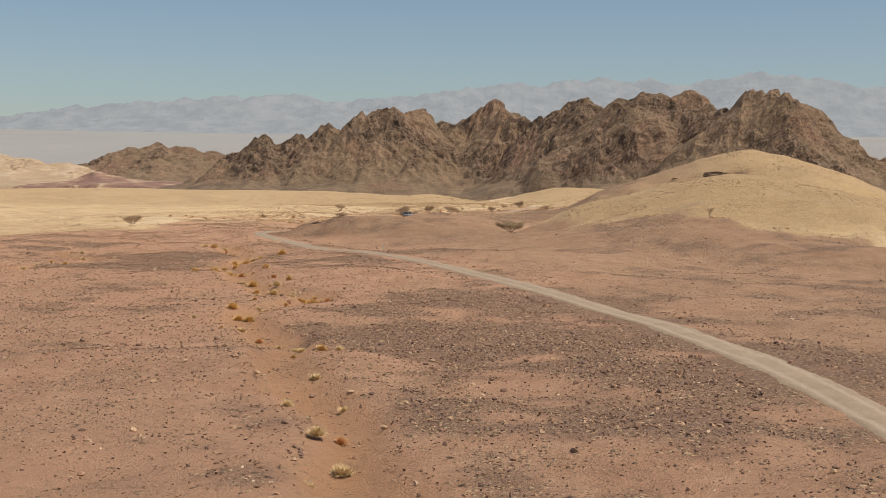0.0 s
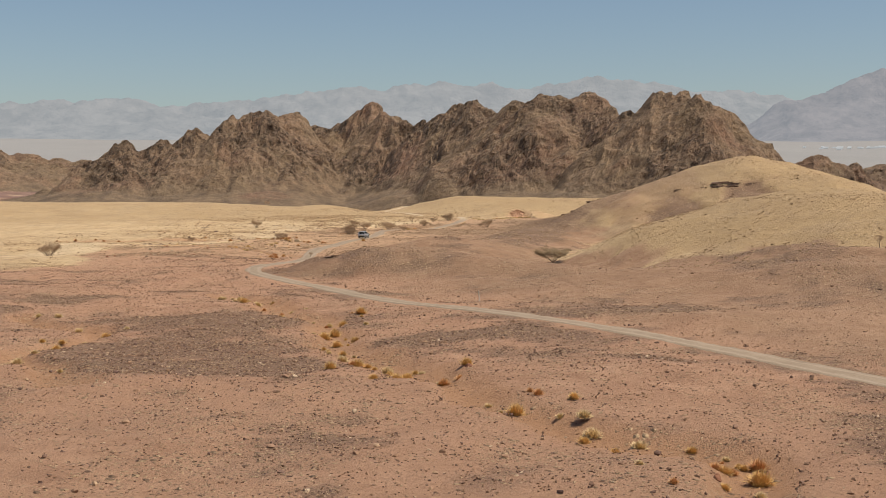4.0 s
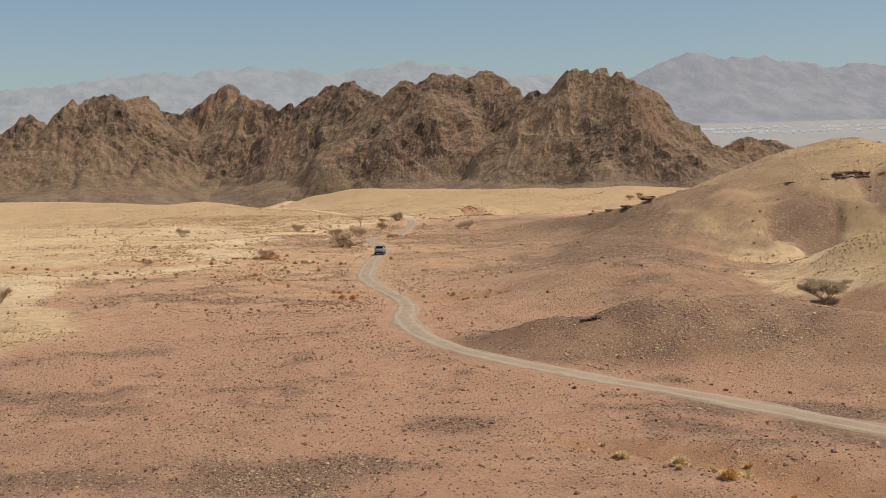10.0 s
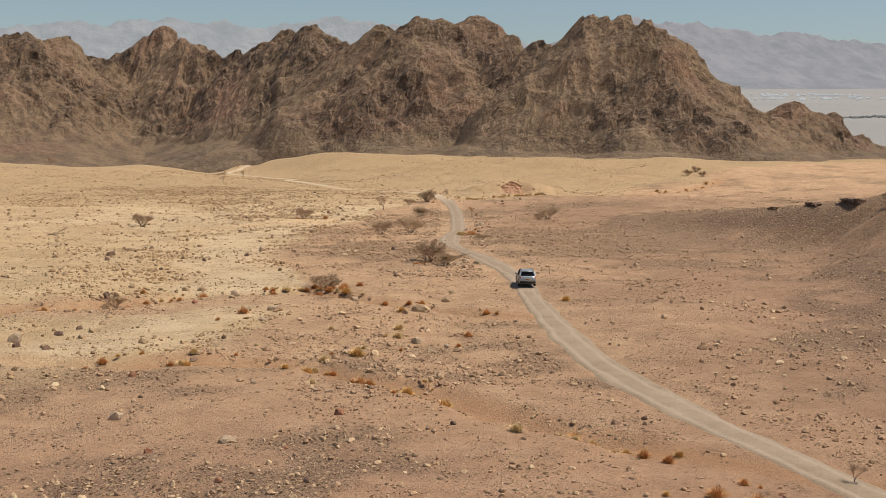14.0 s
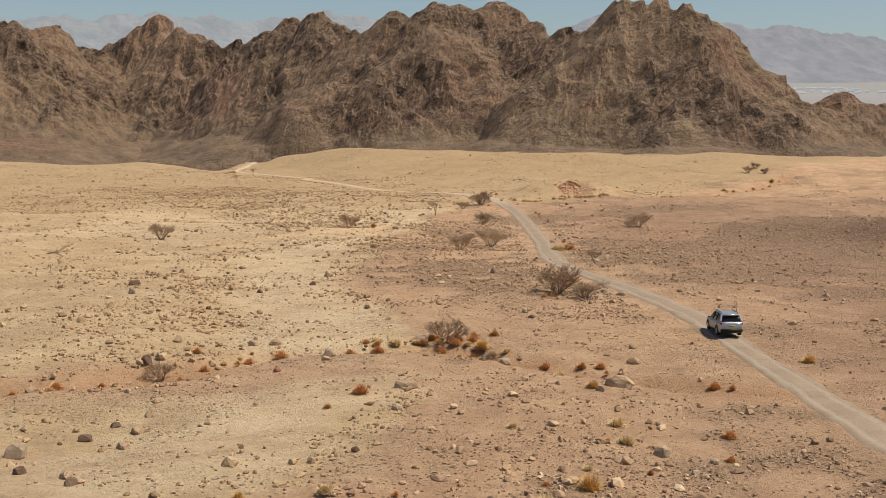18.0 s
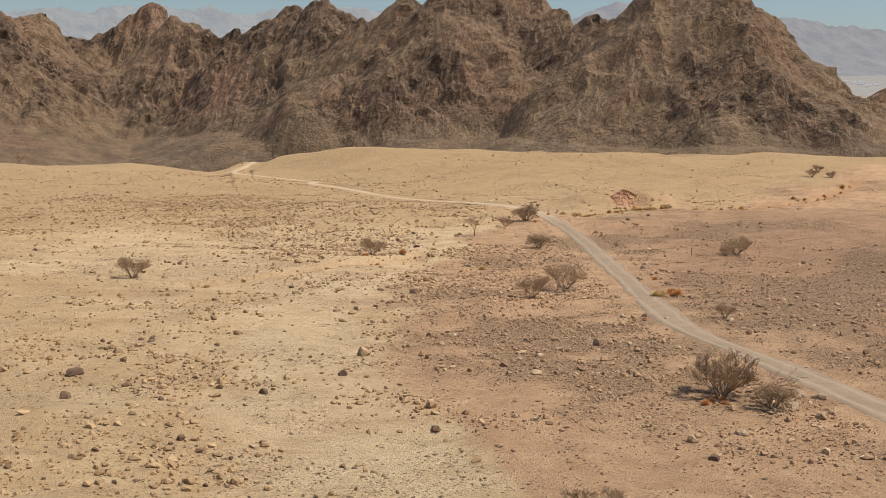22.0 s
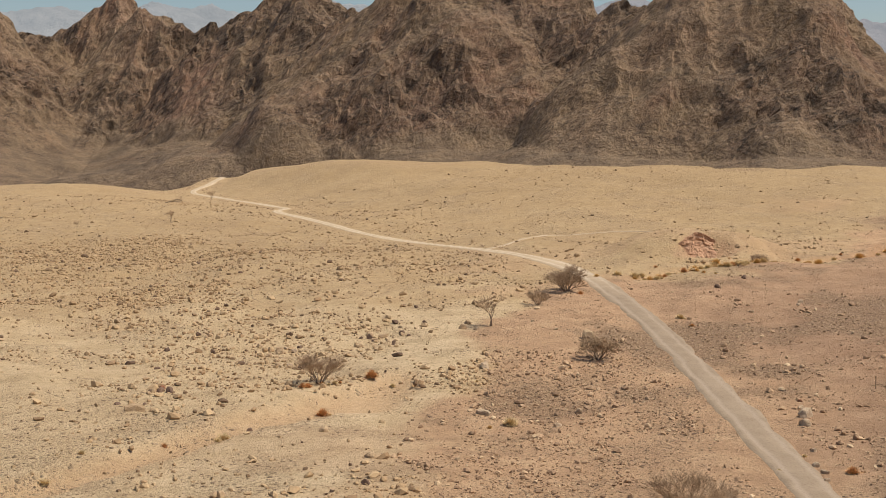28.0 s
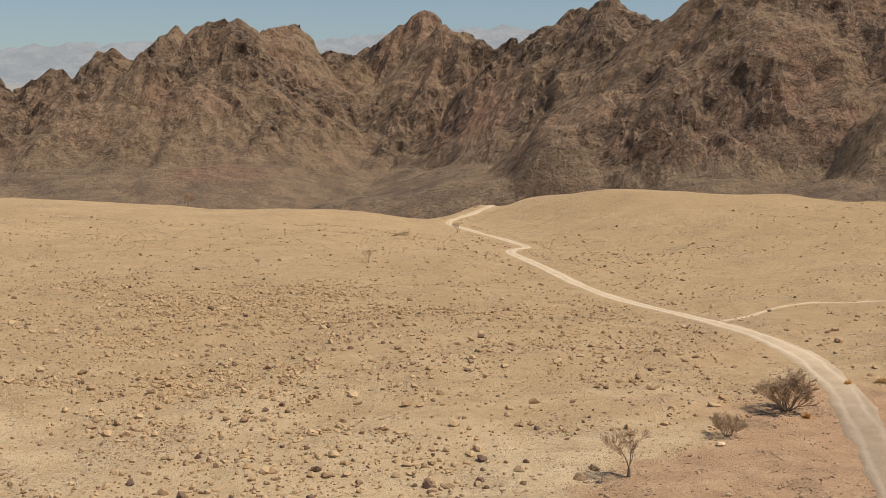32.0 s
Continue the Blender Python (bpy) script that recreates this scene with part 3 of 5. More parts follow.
def yellow_mask(x, y):
    d = yellow_side(x, y) + 7 * fbm(x / 20, y / 20, 5, 21, 0.66)
    near = np.interp(y, [-10, 8, 20, 34, 48, 58, 70], [-90, -62, -46, -38, -38, -42, -60]) - x + 4 * fbm(x / 11, y / 11, 4, 23, 0.6)
    d = np.maximum(d, np.where(y < 66, near, -99))
    w = smooth(-3.5, 3.5, d) * (1 - 0.45 * smooth(0.25, 0.6, fbm(x / 30, y / 14, 4, 27)) * smooth(55, 0, d))
    w = w * (1 - 0.9 * smooth(0.35, 0.65, bump(x, y, -24, 131, 30, 5.5, 3, 2.6) + 0.22 * fbm(x / 7, y / 7, 4, 29)))
    # yellow hills, bounded by the brown mounds in front, with brown hollows in their flanks
    west = np.interp(y, [-30, 0, 14, 30, 44, 62, 100, 140, 170, 215], [62, 54, 47, 41, 45, 56, 70, 72, 77, 76])
    front = np.interp(x, [38, 48, 56, 70, 77, 84, 100, 125], [24, 6, -10, -24, -38, -46, -44, -30])
    e1, e2 = np.hypot((x - 114) / 53, (y - 136) / 66), np.hypot((x - 88) / 50, (y - 24) / 76)
    hill = smooth(-2.5, 2.5, np.minimum(np.minimum(x - west, y - front), 50 * (1.02 - np.minimum(e1, e2))) + 4.5 * fbm(x / 9, y / 9, 5, 33, 0.62))
    face = bump(x, y, 73, 168, 7, 38, 10, 3) + bump(x, y, 75, 132, 7, 16, 15, 3)
    hill = hill * (1 - 0.9 * hollow(x, y)) * (1 - 0.45 * smooth(0.35, 0.75, bump(x, y, 85, 122, 13, 26, -22, 3) + 0.3 * fbm(x / 6, y / 6, 4, 37))) * (1 - 0.75 * smooth(0.45, 0.8, face + 0.25 * fbm(x / 5, y / 5, 4, 35)))
    scar = smooth(0.4, 0.7, bump(x, y, 83, 305, 6, 2.8, 10, 3) + 0.2 * fbm(x / 2, y / 2, 2, 39))
    return np.clip(np.maximum(w, hill), 0, 1) * (1 - 0.9 * scar)


# patches of dark desert gravel: centre x, y and half widths
GRAVEL = [(40, -148, 16, 24), (30, -160, 12, 14), (35, -134, 13, 8), (28, -142, 8, 5), (42, -151, 11, 6), (-9, -76, 10, 14), (46, -176, 9, 9), (36, -186, 14, 6), (56, -160, 9, 7), (33, -165, 7, 5), (-12, -57, 8, 10),
          (-14, -86, 7, 10), (-6, -94, 10, 6), (13, -80, 9, 5), (28, -67, 10, 4), (-29, -33, 10, 4), (-33, -42, 4, 3), (-4, -58, 9, 9), (-14, -23, 6, 4),
          (36, 164, 9, 8), (68, 201, 10, 12), (30, 92, 8, 9), (48, 104, 12, 18), (10, 183, 9, 7), (15, 206, 8, 6), (34, 178, 6, 7), (4, 168, 7, 8), (60, 232, 10, 7), (86, 204, 22, 12), (104, 212, 16, 14), (70, 258, 12, 6), (92, 268, 18, 8)]


def sand_strip(x, y):
    """A bare sandy strip on the yellow side of the edge: 0..1."""
    d = np.full(np.shape(x), 30.0)
    d = np.minimum(d, line_distance(x + 2 * fbm(x / 9, y / 9, 3, 87), y, EDGE[(EDGE[:, 1] > 60) & (EDGE[:, 1] < 275)] + np.array([-6.0, 3.0]), 30.0))
    flat = 0.65 * smooth(0.25, 0.6, bump(x, y, 6, 250, 34, 40, -25, 4) + 0.25 * fbm(x / 8, y / 8, 4, 91)) * smooth(-4, 4, yellow_side(x, y))
    return np.maximum(flat, smooth(8.0, 3.0, d + 2.5 * fbm(x / 6, y / 6, 3, 89)) * smooth(50, 80, y))


def dark_mask(x, y):
    n = (0.38 + 0.12 * smooth(20, 90, y)) * fbm(x / 20, y / 20, 4, 41) + 0.42 * fbm(x / 4.5, y / 4.5, 4, 47, 0.62)
    g = np.zeros(np.shape(x))
    for cx, cy, rx, ry in GRAVEL:
        g = np.maximum(g, bump(x, y, cx, cy, rx, ry, 0, 2.6))
    n = n - 0.35 * bump(x, y, -4, -138, 20, 40)
    # the hollow term also paints in the shade of its sun-averted slope
    n = n + (0.95 - 0.35 * smooth(60, 130, y)) * g + 0.15 * smooth(0.4, 2.0, mounds(x, y)) + 1.1 * hollow(x, y) - 0.9 * wash(x, y)
    n = n + 0.42 * smooth(22, 48, x) * smooth(55, 100, y) * smooth(240, 195, y)
    n = n + 0.9 * bump(x, y, 73, 134, 7, 12, 15) + 1.2 * bump(x, y, 76, 166, 4, 30, 12)
    return smooth(0.10, 0.62, n) * (1 - 0.75 * yellow_mask(x, y))


def flank(x, y):
    """The red-brown west faces of the big hill and its arm."""
    return np.maximum(hollow(x, y), smooth(0.25, 0.8, bump(x, y, 76, 168, 5.5, 34, 10, 3) + 0.55 * bump(x, y, 76, 132, 6, 18, 15, 3)))


def tan_mask(x, y, z):
    """How far the soil turns from red-brown to tan: 0..1, the flanks of the hills stay red-brown."""
    return smooth(20, 130, y - 60 * smooth(8, 45, x) + 12 * fbm(x / 30, y / 30, 3, 231)) * (1 - 0.15 * smooth(30, 70, x) * smooth(330, 280, y)) * (1 - 0.9 * flank(x, y)) * (1 - 0.7 * smooth(0.4, 1.6, mounds(x, y)))


def east_soil(x, y):
    """The darker, browner soil on the east side of the track: 0..1."""
    order = np.argsort(ROAD[:, 1])
    d = x - np.interp(y, ROAD[order, 1], ROAD[order, 0])
    return smooth(-3, 20, d + 8 * fbm(x / 14, y / 14, 3, 251)) * smooth(330, 250, y)


def ground_z(x, y):
    z = ground(x, y)
    d = smooth(420, 300, np.hypot(x - 10, y - 100)) * smooth(1.6, 4.0, line_distance(x, y, ROAD[::4], 6.0))
    return z + d * (0.05 * fbm(x / 1.3, y / 1.3, 2, 61) + 0.10 * np.maximum(0, fbm(x / 2.6, y / 2.6, 3, 67)) * (0.4 + dark_mask(x, y)))


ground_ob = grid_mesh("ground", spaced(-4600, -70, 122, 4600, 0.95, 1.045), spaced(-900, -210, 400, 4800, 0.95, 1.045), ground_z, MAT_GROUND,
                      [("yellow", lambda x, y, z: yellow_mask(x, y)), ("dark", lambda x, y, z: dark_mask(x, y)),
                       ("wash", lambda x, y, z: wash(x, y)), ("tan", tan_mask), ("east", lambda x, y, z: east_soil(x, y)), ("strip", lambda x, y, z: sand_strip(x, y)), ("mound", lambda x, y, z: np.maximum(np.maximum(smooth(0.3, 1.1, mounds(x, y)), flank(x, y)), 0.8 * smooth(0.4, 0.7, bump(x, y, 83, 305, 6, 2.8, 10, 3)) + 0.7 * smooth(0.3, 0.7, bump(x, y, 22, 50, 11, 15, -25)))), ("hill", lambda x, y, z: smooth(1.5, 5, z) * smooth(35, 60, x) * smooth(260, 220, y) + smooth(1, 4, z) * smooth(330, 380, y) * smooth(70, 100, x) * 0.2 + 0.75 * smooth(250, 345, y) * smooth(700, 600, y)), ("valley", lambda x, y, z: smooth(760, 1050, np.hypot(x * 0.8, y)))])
tagged(ground_ob, "stony reddish-brown and ochre desert ground with dark gravel", "ground", kind="structure")


def build_road(name, label, line, width, pale_at=None):
    line = along(line, 0.6)
    t = np.gradient(line, axis=0)
    t /= np.linalg.norm(t, axis=1)[:, None]
    nrm = np.stack([t[:, 1], -t[:, 0]], 1)
    s = np.cumsum(np.r_[0, np.linalg.norm(np.diff(line, axis=0), axis=1)])
    side = np.linspace(-1, 1, 15)
    half = width * (1 + 0.14 * fbm(s / 20, s * 0, 3, 71)) * (1 - 0.28 * smooth(300, 340, line[:, 1]))
    S, U = np.meshgrid(side, np.arange(len(line)))
    off = S * half[:, None]
    X = line[:, 0][:, None] + nrm[:, 0][:, None] * off
    Y = line[:, 1][:, None] + nrm[:, 1][:, None] * off
    edge = smooth(0.60, 1.0, np.abs(S) + 0.13 * fbm(X / 4.5, Y / 4.5, 3, 77))
    rut = 0.05 * np.exp(-((np.abs(S) - 0.42) / 0.12) ** 2)
    Z = ground(X, Y) + 0.10 - 0.30 * edge - rut + 0.02 * fbm(X / 0.8, Y / 0.8, 2, 79)
    soil = yellow_mask(line[:, 0], line[:, 1]) if pale_at is None else np.full(len(line), pale_at)
    pale = np.repeat(np.convolve(np.pad(soil, 20, mode="edge"), np.ones(41) / 41, "valid")[:, None], len(side), 1)
    ob = sheet_mesh(name, X, Y, Z, MAT_ROAD, [("yellow", pale), ("side", S)])
    tagged(ob, label, "road", kind="structure")


build_road("road", "pale dusty dirt track with two wheel ruts", ROAD[ROAD[:, 1] > -300][::3], 1.75)
build_road("road_side", "faint narrow side track across the yellow slope", SIDE, 0.55, 0.7)


def outcrop(x, y, k):
    """Where bare crags stand out of the scree: 0..1."""
    return smooth(-0.10, 0.35, fbm(x / 42, y / 42, 5, k + 41, 0.62))


def cone_range(x, y, peaks, slope, k, rib, split=False):
    """A craggy range: the highest of many pointed cones with gullied flanks."""
    wx, wy = 5 * fbm(x / 30, y / 30, 4, k), 5 * fbm(x / 30, y / 30, 4, k + 5)
    h = np.full(x.shape, -60.0)
    for px, py, ph, s in peaks:
        d = np.hypot(x + wx - px, y + wy - py)
        h = np.maximum(h, ph - slope * s * (np.sqrt(d * d + 12) - 3.46))
    # a gentle apron of scree at the foot
    foot = 9.5 + 2.5 * fbm(x / 48, y / 48, 3, k + 71)
    h = np.where(h < foot, foot - (foot - h) * 0.24, h)
    env = smooth(8, 28, h)
    # gullies and spines that run down the slopes
    u, v = 0.935 * x - 0.354 * y, 0.354 * x + 0.935 * y
    u = u + 9 * fbm(x / 55, y / 55, 3, k + 21) + 0.25 * v * vnoise(x / 130, y / 130, k + 27)
    gully = ridged(u / 34, v / 90, 3, k + 31, 0.6) - 0.55
    crag = ridged((x + wx) / 19, (y + wy) / 23, 4, k + 9, 0.6) - 0.55
    teeth = ridged((x + 0.5 * wy) / 11.0, (y + 0.5 * wx) / 13.0, 4, k + 51, 0.58) - 0.5
    d = rib * env * (0.85 * gully + 0.7 * crag) + (2.4 + 3.6 * outcrop(x, y, k)) * teeth * smooth(5, 18, h)
    d = d + (0.5 + 1.5 * outcrop(x, y, k)) * fbm(x / 3.4, y / 3.4, 2, k + 61) * smooth(7, 18, h)
    return (h, d) if split else h + d


def spurs(crest, rng, n, reach, drop):
    """Spines that step down from the crest, mostly towards the viewer."""
    out = [(px, py, ph, 1.0) for px, py, ph in crest]
    for px, py, ph in crest:
        for _ in range(n):
            a = rng.uniform(math.pi * 1.2, math.pi * 1.75) if rng.random() < 0.75 else rng.uniform(0, math.pi)
            size = rng.uniform(0.5, 1.0) * reach
            bend = rng.uniform(-0.4, 0.4)
            fall = drop * rng.uniform(0.92, 1.2)
            for q in range(1, 6):
                d = size * q / 5
                out.append((px + math.cos(a + bend * q / 5) * d, py + math.sin(a + bend * q / 5) * d, ph - 2 - d * fall, rng.uniform(1.0, 1.35)))
    return out


CREST = [(-172, 695, 12), (-137, 690, 29.8), (-118, 690, 40.9), (-111, 695, 36.1), (-92, 700, 43.7), (-74, 700, 51.2), (-46, 700, 59.9), (-28, 705, 62.5), (-11, 725, 63.6), (14, 750, 55.6),
         (13, 800, 59), (28, 780, 60), (47, 770, 71), (62, 725, 63), (83, 710, 57.5), (102, 682, 66.5), (115, 651, 65.5), (122, 620, 59), (130, 580, 64.5), (145, 562, 66),
         (167, 565, 68.5), (177, 548, 58), (183, 525, 56), (192, 500, 63), (198, 496, 61.5), (206, 490, 63), (213, 474, 56), (223, 466, 48), (243, 460, 34), (268, 462, 29), (290, 470, 24), (320, 490, 12)]
rr = random.Random(5)
PEAKS = spurs(CREST, rr, 2, 78, 0.70)


def settle(peaks, zfun):
    """Correct each summit so that the finished relief reaches its true height."""
    px, py = np.array([p[0] for p in peaks], float), np.array([p[1] for p in peaks], float)
    return zfun(px, py)


def mountain_z(x, y):
    h, d = cone_range(x, y, PEAKS, 0.92, 120, 9.5, True)
    return h + 0.6 * d


true_top = [c[2] for c in CREST]
for _ in range(3):
    got = settle(PEAKS[:len(CREST)], mountain_z)
    for i, (px, py, ph, ps) in enumerate(PEAKS[:len(CREST)]):
        PEAKS[i] = (px, py, ph + 0.8 * min(5.0, max(-7.0, true_top[i] - got[i])), ps)


def talus(x, y, z):
    return smooth(16, 8, z + 6 * fbm(x / 22, y / 22, 4, 140))


def crag_sheet(name, x0, x1, y0, y1, step, peaks, slope, k, rib, mat):
    """A range whose crags stand out towards the plain as well as upwards; its rim dips under the ground."""
    q = np.random.default_rng(k)
    X, Y = np.meshgrid(np.arange(x0, x1, step), np.arange(y0, y1, step))
    rim = np.minimum(np.minimum(X - x0, x1 - X), np.minimum(Y - y0, y1 - Y))
    X, Y = X + q.uniform(-0.36, 0.36, X.shape) * step, Y + q.uniform(-0.36, 0.36, X.shape) * step
    h, d = cone_range(X, Y, peaks, slope, k, rib, True)
    Z = h + 0.6 * d - 40 * smooth(26, 0, rim) - 16 * smooth(110, 70, X) * smooth(575, 525, Y + 0.35 * X)
    return sheet_mesh(name, X + 0.20 * d, Y - 0.50 * d, Z, mat, [("talus", talus(X, Y, Z)), ("crag", outcrop(X, Y, k))], True)


m_ob = crag_sheet("dark_mountain", -250, 430, 385, 860, 1.12, PEAKS, 0.92, 120, 9.5, MAT_MOUNTAIN)
tagged(m_ob, "jagged dark brown bare rock mountain range behind the plain", "mountain")


def low_hills(name, crest, x0, x1, y0, y1, label, k, mat=MAT_MOUNTAIN, slope=0.45):
    pk = [(px, py, ph, 1.0) for px, py, ph in crest]
    ob = crag_sheet(name, x0, x1, y0, y1, 2.4, pk, slope, k, 5.0, mat)
    tagged(ob, label, "hill")


low_hills("dark_hill", [(-379, 1000, 12), (-343, 1000, 26), (-299, 1000, 42), (-274, 1000, 46), (-249, 1000, 43), (-219, 1000, 39), (-194, 1000, 37), (-165, 995, 26)],
          -500, -60, 880, 1110, "low dark rocky hill in the distance", 220)
low_hills("dark_hill", [(532, 1000, 30), (553, 1000, 37), (583, 1000, 42), (610, 1000, 32), (640, 1000, 20), (670, 1000, 8)], 430, 780, 900, 1100,
          "small dark rocky hill beyond the yellow hill", 240)
low_hills("reddish_knoll", [(-283, 800, 11), (-266, 800, 17), (-254, 800, 14), (-238, 800, 11), (-220, 800, 9)], -345, -160, 720, 880, "small reddish rock knoll on the plain", 260, MAT_KNOLL, 0.38)
low_hills("ochre_ridge", [(-560, 960, 36), (-480, 960, 38), (-420, 955, 35), (-385, 950, 31), (-350, 950, 26)], -720, -230, 760, 1100, "low pale ochre ridge at the edge of the plain", 280, MAT_OCHRE_HILL, 0.28)


def far_range(name, y0, skyline, seed, mat, label, rough=14, lift=14.0):
    hx, hz = np.array([p[0] for p in skyline], float), np.array([p[1] for p in skyline], float)
    xs, ys = np.arange(hx[0], hx[-1], 9.0), np.arange(y0 - 520, y0 + 100, 12.0)

    def z(x, y):
        top = np.interp(x, hx, hz) + lift + rough * fbm(x / 75, y / 60 + seed, 5, seed, 0.6)
        u = np.clip(1 - np.abs(y - y0) / 520, 0, 1)
        return 130 + (top - 130) * u ** 1.2 + 75 * u * (1 - u) * (ridged(x / 210 + 0.6 * fbm(x / 300, y / 300, 3, seed + 3), y / 240, 5, seed, 0.6) - 0.45)
    return tagged(grid_mesh(name, xs, ys, z, mat), label, "mountain", kind="structure")


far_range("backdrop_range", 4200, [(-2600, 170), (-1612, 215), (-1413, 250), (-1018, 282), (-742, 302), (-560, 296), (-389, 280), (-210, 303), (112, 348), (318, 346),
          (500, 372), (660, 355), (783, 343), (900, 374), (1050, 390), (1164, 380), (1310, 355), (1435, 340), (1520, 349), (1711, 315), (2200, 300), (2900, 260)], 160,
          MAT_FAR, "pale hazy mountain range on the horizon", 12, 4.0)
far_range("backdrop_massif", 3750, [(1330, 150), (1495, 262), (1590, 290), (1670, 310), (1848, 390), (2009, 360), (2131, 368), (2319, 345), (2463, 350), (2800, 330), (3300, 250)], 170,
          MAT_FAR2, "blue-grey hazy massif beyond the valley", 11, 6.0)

# ---- loose stones ----
def raw_mesh(name, verts, faces, mat, smooth_faces=False):
    me = bpy.data.meshes.new(name)
    verts, faces = np.asarray(verts, np.float32), np.asarray(faces, np.int32)
    me.vertices.add(len(verts))
    me.vertices.foreach_set("co", verts.ravel())
    n = faces.shape[1]
    me.loops.add(faces.size)
    me.loops.foreach_set("vertex_index", faces.ravel())
    me.polygons.add(len(faces))
    me.polygons.foreach_set("loop_start", (np.arange(len(faces)) * n).astype(np.int32))
    me.polygons.foreach_set("use_smooth", np.full(len(faces), smooth_faces))
    me.update(calc_edges=True)
    me.materials.append(mat)
    return me


_t = (1 + 5 ** 0.5) / 2
BOX_V = np.array([(-1, _t, 0), (1, _t, 0), (-1, -_t, 0), (1, -_t, 0), (0, -1, _t), (0, 1, _t), (0, -1, -_t), (0, 1, -_t), (_t, 0, -1), (_t, 0, 1), (-_t, 0, -1), (-_t, 0, 1)], float) / 1.75
BOX_F = np.array([(0, 11, 5), (0, 5, 1), (0, 1, 7), (0, 7, 10), (0, 10, 11), (1, 5, 9), (5, 11, 4), (11, 10, 2), (10, 7, 6), (7, 1, 8), (3, 9, 4), (3, 4, 2), (3, 2, 6), (3, 6, 8), (3, 8, 9),
                  (4, 9, 5), (2, 4, 11), (6, 2, 10), (8, 6, 7), (9, 8, 1)])
SLAB_V = np.array([(-0.95, -0.85, -0.9), (0.95, -0.9, -0.9), (0.85, 0.95, -0.9), (-0.85, 0.9, -0.9), (-0.55, -0.5, 0.6), (0.6, -0.55, 0.85), (0.5, 0.6, 0.6), (-0.6, 0.5, 0.8)], float)
SLAB_F = np.array([(0, 1, 5, 4), (1, 2, 6, 5), (2, 3, 7, 6), (3, 0, 4, 7), (4, 5, 6, 7)])
CHIP_V = np.array([(-1, -0.8, 0.5), (1, -0.7, 0.6), (0.8, 0.9, 0.5), (-0.9, 0.8, 0.6), (0.1, 0.0, -1.2)], float)
CHIP_F = np.array([(0, 1, 2), (0, 2, 3), (1, 0, 4), (2, 1, 4), (3, 2, 4), (0, 3, 4)])


def stones(name, x, y, size, mat, label, seed, small=False, round_shape=False):
    """Many angular stones pressed into the ground, one mesh."""
    g = np.random.default_rng(seed)
    n = len(x)
    bv, bf = (BOX_V, BOX_F) if round_shape else (CHIP_V, CHIP_F) if small else (SLAB_V, SLAB_F)
    m = len(bv)
    v = bv[None] + g.uniform(-0.42, 0.42, (n, m, 3)) * (0.62 if round_shape else 1.0)
    v *= (size[:, None] * np.stack([g.uniform(0.6, 1.15, n), g.uniform(0.45, 0.85, n), g.uniform(0.4, 0.72, n)], 1))[:, None, :] * 0.5
    a = g.uniform(0, 6.283, n)
    tilt = g.uniform(-0.35, 0.35, n)
    ct, st = np.cos(tilt)[:, None], np.sin(tilt)[:, None]
    vx, vz = v[:, :, 0] * ct + v[:, :, 2] * st, -v[:, :, 0] * st + v[:, :, 2] * ct
    c, s = np.cos(a)[:, None], np.sin(a)[:, None]
    X, Y = vx * c - v[:, :, 1] * s, vx * s + v[:, :, 1] * c
    z = ground_z(x, y)
    V = np.stack([X + x[:, None], Y + y[:, None], vz + (z + size * 0.12)[:, None]], -1).reshape(-1, 3)
    F = (bf[None] + (np.arange(n) * m)[:, None, None]).reshape(-1, bf.shape[1])
    return tagged(new(name, raw_mesh(name, V, F, mat)), label, "stones", kind="stuff")


STRIP = along([(36, -196), (33, -184), (19, -152), (10, -125), (0, -94), (-9, -70), (-18, -46), (-16, -15), (-14, 20), (-12, 52), (-13, 68), (-12, 88), (-8, 110), (-2, 138), (6, 172), (20, 208), (28, 240), (24, 262), (6, 280), (16, 300), (-6, 318), (12, 335), (2, 352)], 3.0)


def sow(n, seed, lo, hi, power):
    """Places along the strip of land that the flight passes, with stone sizes: dense beside the flight line, thinner far off."""
    g = np.random.default_rng(seed)
    m = int(n * 0.55)
    t = np.sort(g.random(m)) * (len(STRIP) - 1.001)
    k = t.astype(int)
    c = STRIP[k] + (STRIP[k + 1] - STRIP[k]) * (t - k)[:, None]
    x, y = c[:, 0] + g.normal(0, 21, m), c[:, 1] + g.normal(0, 14, m)
    y2 = -208 + 660 * g.random(n - m) ** 1.1
    left = -62 + 22 * smooth(100, 260, y2) - 26 * g.random(n - m) ** 2
    right = np.clip(72 + 0.30 * (y2 + 60), 72, 165)
    x2 = left + (right + 25 * g.random(n - m) ** 2 - left) * g.random(n - m)
    x, y = np.r_[x, x2], np.r_[y, y2]
    s = lo * (1 - g.random(n) * (1 - (lo / hi) ** power)) ** (-1 / power)
    return x, y, s, g


def off_road(x, y, gap=2.9):
    return line_distance(x, y, ROAD, 12) > gap


BIG = []


